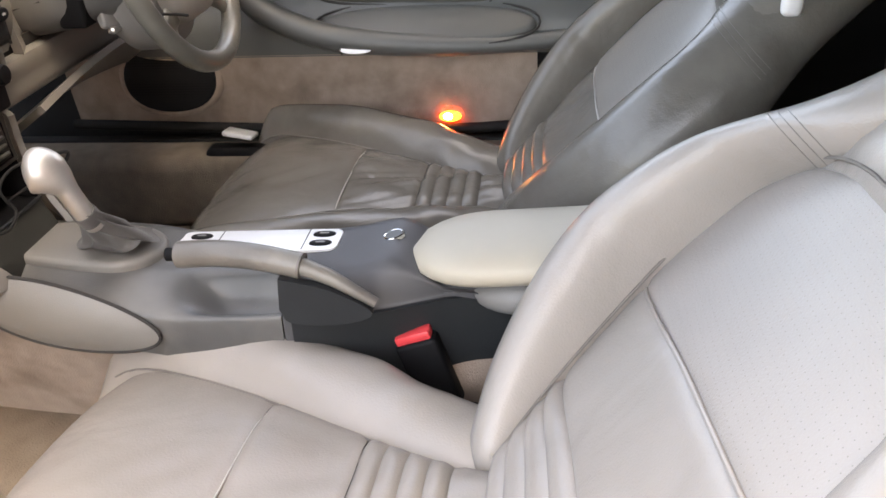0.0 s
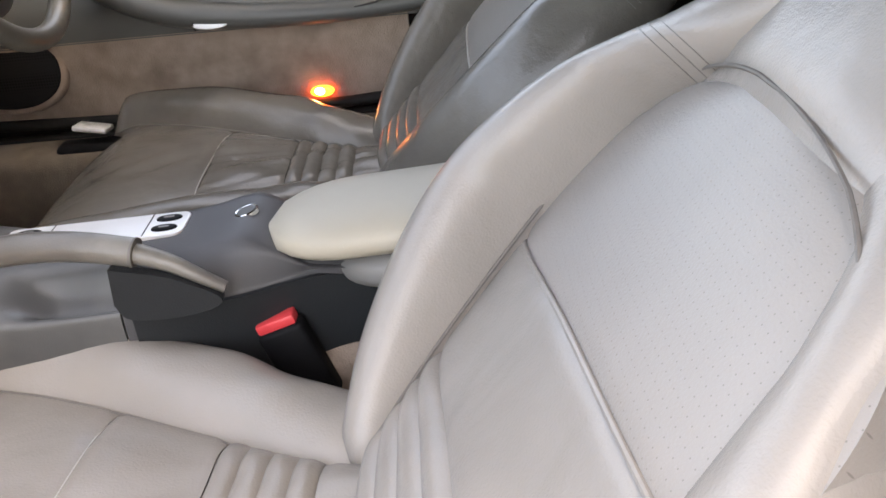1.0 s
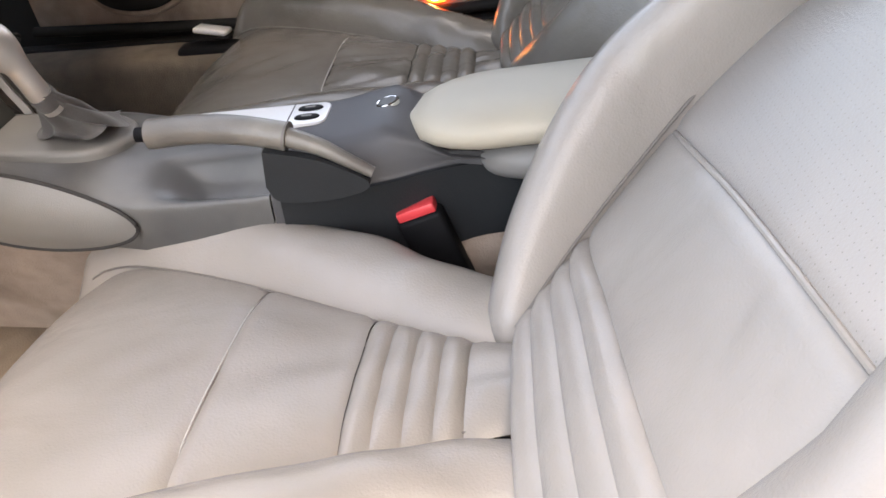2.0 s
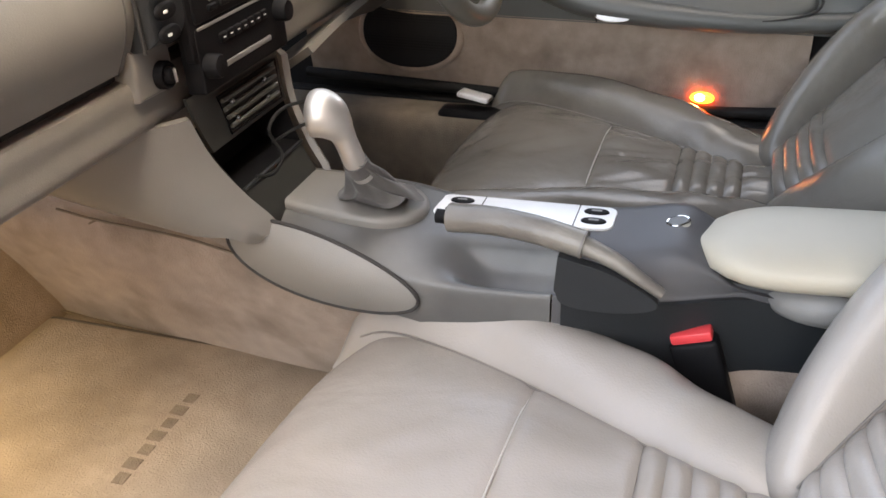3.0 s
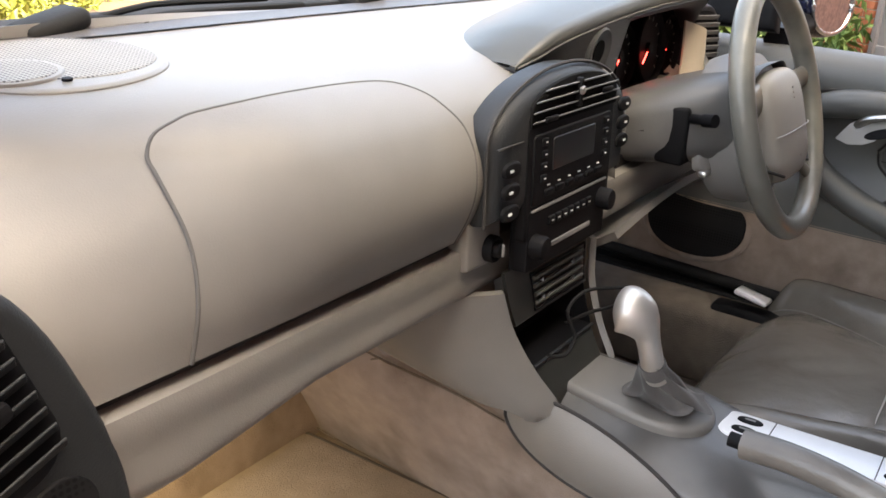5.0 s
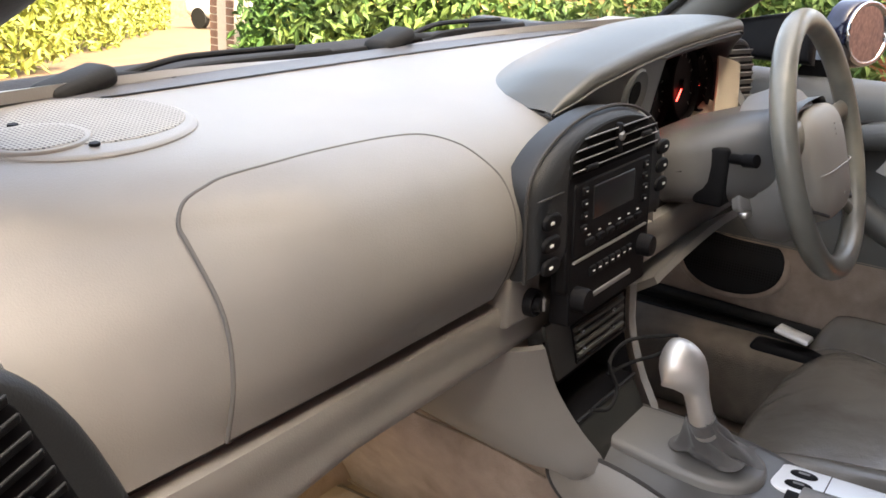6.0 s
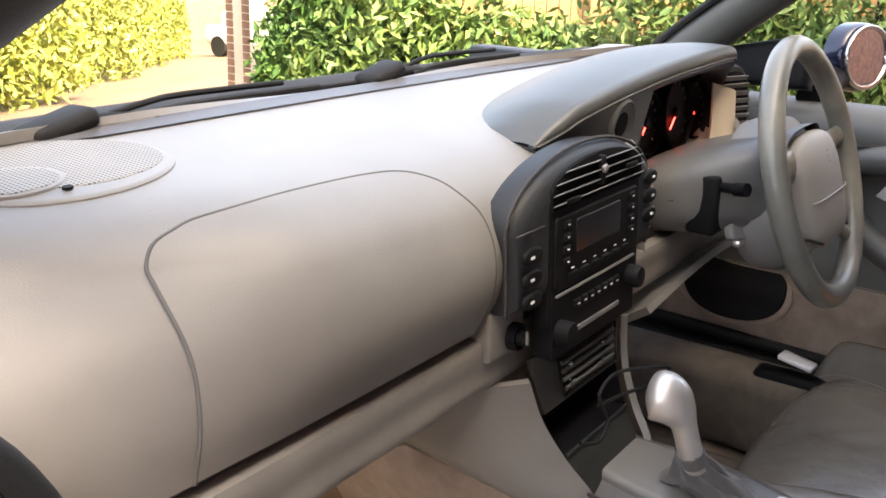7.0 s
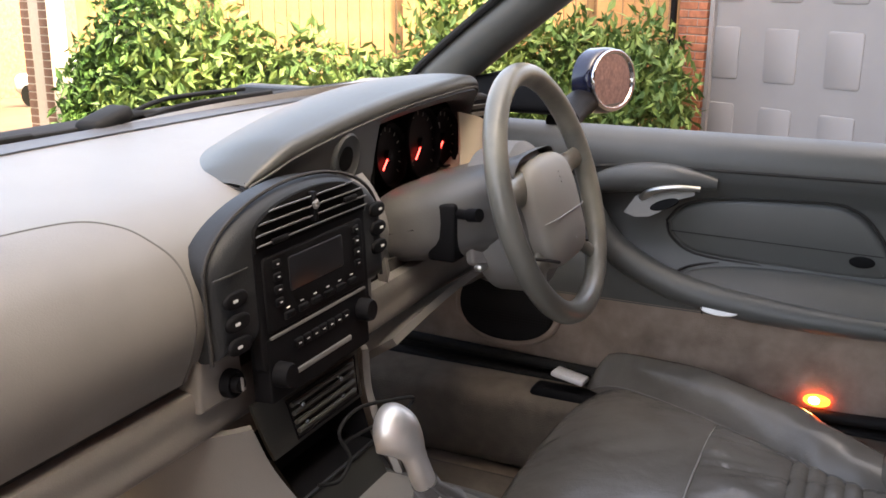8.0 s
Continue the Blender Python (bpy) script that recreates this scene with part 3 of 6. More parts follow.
def stack_cheek():
    """Grey dash cheeks that carry the rotary switches beside the climate unit."""
    c = thing("stack_cheeks", "pale grey cheek panels beside the climate unit", "trim", (-0.024, 0.588, 0.602))
    m = plane((0, 0.601 - 0.6, 0.605 - 0.58), (1, 0, 0), (0, 0.06, 1))
    for sx in (-1, 1):
        pts = [(sx * 0.097, -0.008), (sx * 0.160, -0.006), (sx * 0.160, 0.044), (sx * 0.097, 0.044)]
        part("cheek", slab(pts if sx > 0 else pts[::-1], 0.05, m, 0.005), VINYL, c)


stack_cheek()


def edge_at(a, v, back=0.0):
    """A point between the rear edges of the two flanks: a across from -1 to 1, v downwards."""
    x = curve_at([(0, 0.108), (0.5, 0.090), (1, 0.068)], v) - 0.007
    y = curve_at([(0, 0.578), (0.35, 0.571), (0.7, 0.549), (0.90, 0.530), (1, 0.527)], v)
    return Vector((lerp(-0.022, 0.004, v) + a * x, y + 0.006 + back, lerp(0.602, 0.436, v)))


def lower_stack():
    """Tape-drawer front, open cubby below it and the plate that falls to the gear lever, set between the flanks."""
    c = thing("lower_console", "dark lower console block with ribbed drawer front and open cubby", "console", (-0.026, 0.576, 0.462))
    at = Vector((-0.026, 0.576, 0.462))
    def face(v0, v1, back=0.0, a0=-1.0, a1=1.0):
        return surf(lambda u, v: tuple(edge_at(lerp(a0, a1, u), lerp(v0, v1, v), back) - at), 12, 10, 0.004)
    part("drawer_face", face(-0.02, 0.385), DRAWER_GREY, c, "slate grey drawer face")
    part("lower_plate", face(0.685, 1.02), DRAWER_GREY, c, "dark plate above the gear lever")
    rim = [(-0.54, 0.062), (0.84, 0.062), (0.84, 0.335), (-0.54, 0.335)]
    part("drawer_rim", tube([tuple(edge_at(a, v, -0.0080) - at) for a, v in rim], 0.0014, 6, closed=True), BLACK, c)
    for i in range(4):
        v = 0.105 + i * 0.062
        part("drawer_rib", tube([tuple(edge_at(lerp(-0.48, 0.78, k / 6), v, -0.0085) - at) for k in range(7)], 0.0026, 8), RIB_GREY, c)
    for a in (-0.33, 0.46):
        for v in (0.136, 0.260):
            p = edge_at(a, v, -0.0110) - at
            part("drawer_stud", lathe([(0.0030, -0.002), (0.0028, 0.001), (0, 0.0016)], plane(tuple(p), (1, 0, 0), (0, 0.2, 1)), 12), CHROME, c, "small bright stud")
    def wall(f):
        return surf(lambda u, v: tuple(f(u, v) - at), 8, 6)
    deep = 0.055
    cubby = join(wall(lambda u, v: edge_at(lerp(-1, 1, u), 0.385, deep * v)), wall(lambda u, v: edge_at(lerp(-1, 1, u), 0.685, deep * v)), wall(lambda u, v: edge_at(-1, lerp(0.385, 0.685, u), deep * v)), wall(lambda u, v: edge_at(1, lerp(0.385, 0.685, u), deep * v)), wall(lambda u, v: edge_at(lerp(-1, 1, u), lerp(0.385, 0.685, v), deep)))
    part("cubby", cubby, BLACK, c, "open black cubby")
    part("cubby_lip", tube([tuple(edge_at(lerp(-1, 1, k / 8), 0.687, -0.002) - at) for k in range(9)], 0.0022, 8), VINYL_DARK, c)
    return c


LOWER = lower_stack()


def cable():
    path = smooth_path([(-0.060, 0.548, 0.497), (-0.035, 0.538, 0.492), (0.0, 0.545, 0.500), (-0.004, 0.556, 0.530), (0.030, 0.552, 0.545), (0.075, 0.530, 0.542), (0.096, 0.516, 0.538), (0.086, 0.530, 0.517), (0.050, 0.550, 0.512), (0.015, 0.565, 0.505)], 48)
    ob = finish("loose_cable", tube(path, 0.0022, 8), RUBBER)
    return tagged(ob, "thin black cable coiled loosely in the cubby", "cable")


cable()


def flank(sx, parent):
    """Curved grey panel that runs from the dash rail down to the tunnel."""
    at = parent.location
    def f(u, v):
        rear_y = curve_at([(0, 0.578), (0.35, 0.571), (0.7, 0.549), (0.90, 0.530), (0.97, 0.527), (1, 0.537)], v)
        z = lerp(0.590 - 0.018 * u, 0.432 + 0.022 * u * u + 0.006 * (1 - u) ** 4, v)
        front = curve_at([(0, 0.80), (0.4, 0.745), (0.7, 0.680), (0.9, 0.622), (0.97, 0.594), (1, 0.57)], v)
        edge = curve_at([(0, 0.108), (0.5, 0.090), (1, 0.068)], v)
        x = edge + 0.085 * u ** 0.8 * (1 - 0.5 * v) + 0.012 * math.sin(math.pi * min(1, u * 5) / 2) + 0.018 * math.sin(math.pi * u) * math.sin(math.pi * min(1, v * 0.9 + 0.1))
        return (lerp(-0.022, 0.004, v) + sx * x - at.x, lerp(rear_y, front, u) - at.y, z - at.z)
    return part("flank", surf(f, 26, 24, 0.008), VINYL, parent, "pale grey curved side panel")


flank(-1, LOWER), flank(1, LOWER)


def centre_console():
    c = thing("centre_console", "worn grey plastic centre console between the seats", "console", (0.018, 0.2, 0.330))
    inv = Matrix.Translation((-0.035, -0.2, -0.3))
    top = [(-0.10, 0.372), (0.02, 0.380), (0.055, 0.405), (0.085, 0.420), (0.10, 0.419), (0.15, 0.408), (0.25, 0.397), (0.33, 0.395), (0.42, 0.41), (0.58, 0.425)]
    def body(u, v, y0=0.212, y1=0.57):
        y = lerp(y0, y1, v)
        t = curve_at(top, y)
        # section from the passenger's foot over the top to the driver's foot; a shallow tray beside the brake lever
        w = curve_at([(-0.12, 0.088), (0.40, 0.092), (0.57, 0.072)], y)
        wl = curve_at([(-0.12, 0.020), (0.0, 0.030), (0.10, 0.060), (0.20, 0.080), (0.28, 0.088), (0.37, 0.094), (0.45, 0.090), (0.57, 0.070)], y)
        zl = curve_at([(-0.12, 0.352), (-0.04, 0.360), (0.01, 0.370), (0.10, 0.366), (0.21, 0.367), (0.30, 0.368), (0.37, 0.376), (0.45, 0.388), (0.57, 0.402)], y)
        tray = 0.030 * math.exp(-((y - 0.25) / 0.075) ** 4)
        low = curve_at([(0.20, 0.20), (0.33, 0.30), (0.57, 0.32)], y)
        pts = [(-wl + 0.014, low), (-wl + 0.004, lerp(low, zl - 0.012, 0.5)), (-wl, zl - 0.012), (-wl + 0.006, zl), (lerp(-wl, -0.03, 0.5), lerp(zl, t, 0.45) - tray), (-0.034, lerp(zl, t, 0.8) - tray), (-0.012, t - 0.003), (0.05, t), (w - 0.018, t - 0.002), (w - 0.004, t - 0.015), (w, 0.33), (w + 0.004, 0.24)]
        k = u * (len(pts) - 1)
        return (0.035 + curve_at(list(enumerate([p[0] for p in pts])), k), y, curve_at(list(enumerate([p[1] for p in pts])), k))
    part("front_shell", surf(body, 60, 40, 0.008), CONSOLE_GREY, c, "worn mid-grey front shell")
    part("rear_shell", surf(lambda u, v: body(u, v, -0.12, 0.210), 60, 30, 0.008), VINYL_SLATE, c, "slate grey rear shell")
    # pale oval side panel low beside the footwell
    def side(u, v):
        a = 2 * math.pi * u
        yy, zz = math.cos(a) * v, math.sin(a) * v
        zz *= 0.8 + 0.35 * (yy + 1) / 2
        return (-0.062 - 0.013 * (1 - v * v), 0.470 + 0.112 * yy, 0.370 + 0.044 * zz + 0.024 * yy)
    part("side_panel", surf(side, 40, 8, 0.006), VINYL, c, "pale grey oval side panel")
    part("panel_gap", tube([side(i / 48, 1.02) for i in range(48)], 0.0022, 6, closed=True), GAP, c)
    # seat-belt rail wall, dark
    part("rear_wall", surf(lambda u, v: (curve_at([(-0.12, 0.011), (0.0, 0.001), (0.10, -0.029), (0.20, -0.049)], lerp(-0.12, 0.20, u)) + 0.010 * v, lerp(-0.12, 0.20, u), lerp(curve_at([(-0.12, 0.350), (-0.04, 0.358), (0.01, 0.368), (0.10, 0.364), (0.20, 0.365)], lerp(-0.12, 0.20, u)), 0.18, v)), 20, 6, 0.006), VINYL_DARK, c, "slate rear console side")
    for o in c.children:
        o.matrix_parent_inverse = inv
    return c


CONSOLE = centre_console()


def switch_plate():
    p = thing("switch_plate", "bright silver console plate with four dark switches", "switch panel", (0.057, 0.269, 0.4305))
    m = plane((0, 0, 0.004), (0, -1, 0.03), (1, 0.12, 0))
    pts = rrect(0.212, 0.056, 0.012, 5)
    part("plate", slab(pts, 0.006, m, 0.0015), SILVER, p)
    for x in (-0.052, 0.062):
        part("joint", slab(rrect(0.0012, 0.054, 0.0004, 1, (x, 0)), 0.001, m @ Matrix.Translation((0, 0, 0.0004)), 0), GAP, p)
    for x in (-0.078, 0.083):
        for y in (-0.012, 0.012):
            b = part("button", slab(oval(0.015, 0.0082, 24, (x, y), 2.2), 0.004, m @ Matrix.Translation((0, 0, 0.002)), 0.003), BLACK, p, "black oval rocker switch")
            part("button_mark", slab(rrect(0.012, 0.0035, 0.0012, 2, (x, y)), 0.001, m @ Matrix.Translation((0, 0, 0.0026)), 0), VINYL_MID, b)
    return p


switch_plate()


def coin_button():
    k = thing("console_button", "small round bright-rimmed button on the console", "button", (0.045, 0.093, 0.4475))
    m = plane((0, 0, 0.002), (1, 0, 0), (0, 1, -0.22))
    part("rim", lathe([(0.0135, -0.004), (0.0135, 0.0002), (0.0127, 0.0010), (0.0112, 0.0004), (0, 0.0004)], m, 24), CHROME, k)
    part("cap", lathe([(0.0108, 0.0), (0.0104, 0.0010), (0, 0.0011)], m, 20), CONSOLE_GREY, k)


coin_button()


BRAKE_HIDE = creased(material("handbrake_hide", (0.15, 0.135, 0.118), 0.30, vary=0.10, scale=20, bump=0.2, bump_scale=420, stain=(0.24, 0.22, 0.19), stain_scale=14), 20, 0.3, 0.003)


def handbrake():
    h = thing("handbrake", "worn grey leather handbrake lever, lowered", "handbrake", (-0.068, 0.088, 0.428))
    o = Vector((-0.03, 0.1, 0.39))
    def rel(pts):
        return [tuple(Vector(p) - o) for p in pts]
    grip = smooth_path([(-0.012, 0.338, 0.432), (-0.016, 0.29, 0.436), (-0.021, 0.24, 0.434), (-0.026, 0.19, 0.426)], 20)
    part("grip", tube(rel(grip), lambda u: 0.0165 - 0.001 * u, 16, 0.95), BRAKE_HIDE, h, "grey hide grip, scuffed")
    arm = smooth_path([(-0.026, 0.192, 0.426), (-0.030, 0.160, 0.415), (-0.034, 0.135, 0.402), (-0.036, 0.108, 0.386)], 16)
    part("arm", tube(rel(arm), lambda u: 0.0115 - 0.005 * u, 14, 0.9), BRAKE_HIDE, h)
    part("seam_ring", tube(rel([(-0.0258, 0.1925, 0.4262), (-0.0261, 0.1905, 0.4258)]), 0.0158, 16), CREASE, h)
    part("release_button", tube(rel([(-0.012, 0.336, 0.432), (-0.0108, 0.353, 0.4315)]), 0.008, 14), BLACK, h, "black release button")
    wp = plane((-0.031 - o.x, -o.y + 0.0, -o.z), (0, 1, 0), (0, 0, 1))
    web = smooth_path([(0.214, 0.420, 0), (0.165, 0.409, 0), (0.135, 0.396, 0), (0.112, 0.381, 0), (0.120, 0.370, 0), (0.16, 0.362, 0), (0.205, 0.364, 0), (0.217, 0.381, 0)], 40)
    part("web", slab([(p[0], p[1]) for p in web], 0.016, wp, 0.004, 2), VINYL_DARK, h)


handbrake()


def gear_lever():
    g = thing("gear_lever", "satin metal gear lever with a dark suede gaiter", "gear lever", (0.012, 0.452, 0.444))
    outline = smooth_path([(-0.030, 0.097, 0), (0.0, 0.099, 0), (0.040, 0.098, 0), (0.058, 0.088, 0), (0.064, 0.055, 0), (0.068, 0.010, 0), (0.064, -0.035, 0), (0.046, -0.064, 0), (0.014, -0.076, 0), (-0.020, -0.064, 0), (-0.038, -0.035, 0), (-0.042, 0.010, 0), (-0.040, 0.060, 0), (-0.037, 0.088, 0), (-0.030, 0.097, 0)], 72)[:-1]
    part("gaiter_frame", slab([(p[0], p[1]) for p in outline][::-1], 0.024, plane((0, 0, 0.003), (1, 0, 0), (0, 1, 0.07)), 0.007, 3), VINYL, g, "pale grey gaiter surround")
    def gaiter(u, v):
        a = 2 * math.pi * u
        fold = 1 + 0.16 * math.sin(3 * a + 1.3 + 3 * v) * (1 - v) ** 0.5 * v ** 0.25 + 0.12 * math.sin(7 * a + 5 * v) * (1 - v) ** 0.6
        r = lerp(0.038, 0.0128, v ** 0.5) * fold
        return (0.008 + r * math.cos(a) * 0.95 - 0.055 * v ** 1.2, r * 1.25 * math.sin(a) - 0.020 + 0.006 * v, 0.012 + 0.060 * v ** 1.1 + 0.005 * math.sin(5 * a + 9 * v) * (1 - v))
    part("gaiter", surf(gaiter, 84, 26, wrap_u=True), GAITER_SUEDE, g, "dark grey creased suede gaiter")
    body = smooth_path([(-0.034, -0.018, 0.052), (-0.047, -0.014, 0.072), (-0.057, -0.011, 0.095), (-0.062, -0.006, 0.113), (-0.066, 0.004, 0.127), (-0.068, 0.017, 0.134), (-0.070, 0.030, 0.135)], 44)
    def girth(u):
        return curve_at([(0, 0.0134), (0.25, 0.0126), (0.45, 0.0135), (0.56, 0.0190), (0.68, 0.0250), (0.82, 0.0262), (0.91, 0.0215), (0.965, 0.0130), (0.99, 0.006), (1.0, 0.001)], u)
    part("knob", tube(body, girth, 28, 1.0), KNOB_SATIN, g, "satin aluminium gear knob and neck")
    part("neck_collar", tube([(-0.038, -0.0165, 0.058), (-0.0475, -0.0138, 0.073)], 0.0142, 20), GAITER_SUEDE, g)
    part("knob_badge", lathe([(0.0080, 0), (0.0080, 0.0012), (0, 0.0016)], plane((-0.0690, 0.010, 0.1555), (1, 0, 0), (0, 1, 0.15)), 20), SILVER, g)


gear_lever()


def armrest():
    a = new("armrest")
    a.empty_display_size, a.location = 0.05, (0.010, -0.300, 0.119)
    a.parent = CONSOLE
    def half_shell(front, rear, wide, tall, z0, rise):
        def f(u, v):
            grow = math.sqrt(max(0.0, 1 - (1 - min(1.0, v / 0.26)) ** 2.3))
            w, h = wide * grow + 1e-4, tall * grow + 0.002
            an = 2 * math.pi * u
            x, z = math.cos(an), math.sin(an)
            return (w * math.copysign(abs(x) ** 0.75, x), lerp(front, rear, v), z0 + rise * v + h * math.copysign(abs(z) ** 0.85, z))
        return surf(f, 36, 24, wrap_u=True)
    part("lid", half_shell(0.170, -0.220, 0.080, 0.023, -0.013, 0.024), ARM_PAD, a, "pale cream-grey padded armrest lid")
    part("lower_half", half_shell(0.105, -0.220, 0.070, 0.026, -0.052, 0.024), VINYL_MID, a, "grey lower half of the armrest")
    part("box", box((0.030, -0.10, -0.10), (0.09, 0.28, 0.13), 0.015, 3), VINYL_DARK, a, "slate console box")
    return a


armrest()


# ---- seats ----
REC = Vector((0, -0.715, 0.699))
OUT = Vector((0, 0.699, 0.715))


def seat(name, label, worn, m):
    s = thing(name, label, "car seat", group="front seats")
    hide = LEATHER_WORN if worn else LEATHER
    def half(y):
        return curve_at([(-0.09, 0.045), (0.0, 0.070), (0.10, 0.112), (0.22, 0.165), (0.38, 0.222), (0.46, 0.235)], y)
    def top(y):
        return curve_at([(-0.10, 0.322), (0.0, 0.322), (0.20, 0.336), (0.34, 0.340), (0.40, 0.330), (0.435, 0.305), (0.452, 0.27), (0.456, 0.22)], y)
    # cushion panels between the bolsters
    def panel(y0, y1, ribs=0, dip=0.0035):
        def f(u, v):
            q = lerp(-1, 1, u)
            y = lerp(y0, y1, v)
            edge = min(1.0, min(v, 1 - v) * (y1 - y0) / 0.012)
            z = top(y) + 0.018 * (1 - abs(q) ** 3.5) - dip * (1 - math.sin(edge * math.pi / 2))
            z += (0.0022 if worn else 0.0013) * math.sin(31 * y + 2.2 * math.sin(5 * q)) * (1 - q * q) + (0.0014 * math.sin(70 * y + 24 * q + 3 * math.sin(9 * q)) * (1 - q * q) if worn else 0.0)
            if ribs:
                z += (0.0055 * abs(math.sin(math.pi * ribs * v)) ** 0.7 - 0.002) * (1 - abs(q) ** 5)
            return (q * (half(y) + 0.012), y, z)
        return f
    nose = [(0.0, 0.1945, 0.336), (0.3, 0.30, 0.341), (0.5, 0.37, 0.336), (0.65, 0.415, 0.318), (0.78, 0.440, 0.287), (0.9, 0.450, 0.240), (1.0, 0.446, 0.180)]
    def front(u, v):
        q = lerp(-1, 1, u)
        y, z = curve_at([(a, b) for a, b, c in nose], v), curve_at([(a, c) for a, b, c in nose], v)
        edge = min(1.0, v * 0.25 / 0.012)
        lift = 0.018 * (1 - abs(q) ** 3.5) + ((0.0016 if worn else 0.0008) * math.sin(26 * v + 6 * q + 2 * math.sin(7 * q)) * (1 - q * q) * min(1.0, v * 6))
        z += lift * (1 - v) - 0.0035 * (1 - math.sin(edge * math.pi / 2))
        return (q * (half(y) + 0.012), y + lift * 0.7 * v - 0.02 * abs(q) ** 3 * v, z)
    part("front_panel", surf(front, 44, 60, 0.03), hide, s)
    part("middle_panel", surf(panel(0.075, 0.1945), 44, 24, 0.03), hide, s)
    part("ribbed_panel", surf(panel(-0.021, 0.075, 4), 24, 48, 0.03), hide, s, "four-ribbed leather strip")
    part("rear_panel", surf(panel(-0.11, -0.021), 24, 8, 0.03), hide, s)
    part("base", box((0, 0.16, 0.235), (0.40, 0.50, 0.13), 0.04, 4), VINYL_DARK, s, "dark seat base")
    for sx in (-1, 1):
        def bolster(u, v):
            y = lerp(0.455, -0.12, v)
            a = 2 * math.pi * u
            inner, outer = half(y) - 0.004, curve_at([(-0.12, 0.150), (0.0, 0.180), (0.10, 0.228), (0.20, 0.258), (0.30, 0.278), (0.40, 0.288), (0.455, 0.276)], y)
            crest = curve_at([(-0.12, 0.335), (-0.03, 0.350), (0.10, 0.376), (0.25, 0.388), (0.36, 0.382 if worn else 0.396), (0.42, 0.362 if worn else 0.388), (0.455, 0.305 if worn else 0.345)], y)
            low = 0.215
            end = (min(1.0, v / 0.085 + 0.002) * min(1.0, (1 - v) / 0.05 + 0.04)) ** 0.5
            slim = 0.72 + 0.28 * end
            cx, cz = (inner + outer) / 2, (crest + low) / 2
            x, z = math.cos(a), math.sin(a)
            lean = 0.022 * z
            fold = 0.0022 * math.sin(75 * y + 3 * math.sin(2 * a)) * math.exp(-((y - 0.01) / 0.09) ** 2) * max(0.0, z) + 0.0015 * math.sin(38 * y + 9 * sx + 2 * a) * max(0.0, z)
            return (sx * (cx + lean + (outer - inner) / 2 * math.copysign(abs(x) ** 0.85, x) * slim), y, cz + (crest - low) / 2 * math.copysign(abs(z) ** 0.8, z) * end + fold)
        part("cushion_bolster", surf(bolster, 32, 80, wrap_u=True), hide, s)
        part("bolster_seam", tube([(sx * (half(y) + 0.002), y, top(y) + 0.003) for y in [lerp(-0.07, 0.42, i / 30) for i in range(31)]], 0.0013, 6), CREASE, s)
    for y in (0.195, ):
        part("cross_seam", tube([(lerp(-1, 1, i / 24) * half(y), y, top(y) + 0.018 * (1 - abs(lerp(-1, 1, i / 24)) ** 3.5) - 0.003) for i in range(25)], 0.0014, 6), SEAM, s)
    # backrest
    foot = Vector((0, -0.070, 0.335))
    def bh(t):
        return curve_at([(0.0, 0.085), (0.09, 0.143), (0.20, 0.192), (0.27, 0.212), (0.335, 0.206), (0.385, 0.175), (0.415, 0.128), (0.44, 0.03)], t)
    def back_point(x, t, off):
        bend = -0.10 * max(0.0, t - 0.30) ** 2
        p = foot + REC * t + OUT * (off + bend)
        return (x - (0.0 if worn else 0.014), p.y, p.z)
    def climb(q, t):
        """The passenger seat's seams rise towards the door."""
        return t if worn else t + 0.062 * (1 - q) / 2 * max(0.0, 1 - (t / 0.44) ** 3) * min(1.0, t / 0.15)
    def flare(t):
        """How much the passenger seat's insert widens low down towards the door."""
        return 0.0 if worn else curve_at([(0.0, 0.092), (0.12, 0.088), (0.20, 0.064), (0.28, 0.034), (0.36, 0.010)], min(max(t, 0.0), 0.36))
    def spread(q, t):
        return 0.0 if worn else -(0.048 + flare(t)) * max(0.0, -q) ** 2
    def bpanel(t0, t1, ribs=0):
        def f(u, v):
            q, t = lerp(-1, 1, u), lerp(t0, t1, v)
            edge = min(1.0, min(v, 1 - v) * (t1 - t0) / 0.012)
            wide = bh(t) + 0.010
            off = 0.020 * (1 - abs(q) ** 3.5) - 0.0035 * (1 - math.sin(edge * math.pi / 2))
            if ribs:
                off += (0.0055 * abs(math.sin(math.pi * ribs * v)) ** 0.7 - 0.002) * (1 - abs(q) ** 5)
            return back_point(q * wide + spread(q, t), climb(q, t), off)
        return f
    part("back_ribs", surf(bpanel(0.0, 0.089, 4), 24, 48, 0.03), hide, s, "four-ribbed leather strip")
    part("back_lower_panel", surf(bpanel(0.089, 0.203), 24, 16, 0.03), hide, s)
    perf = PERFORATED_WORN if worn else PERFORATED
    part("back_upper_panel", surf(bpanel(0.203, 0.438), 28, 24, 0.03), perf, s, "perforated leather panel")
    part("back_seam", tube([back_point(lerp(-1, 1, i / 24) * bh(0.203) + spread(lerp(-1, 1, i / 24), 0.203), climb(lerp(-1, 1, i / 24), 0.203), 0.020 * (1 - abs(lerp(-1, 1, i / 24)) ** 3.5) - (0.002 if worn else 0.0012)) for i in range(25)], 0.0014 if worn else 0.0026, 8), SEAM if worn else hide, s)
    for sx in (-1, 1):
        def bbol(u, v):
            t = lerp(-0.055, 0.62, v)
            a = 2 * math.pi * u
            inner = min(bh(min(max(t, 0.0), 0.40)), curve_at([(0.38, 0.2), (0.44, 0.10), (0.62, 0.06)], t)) - 0.006
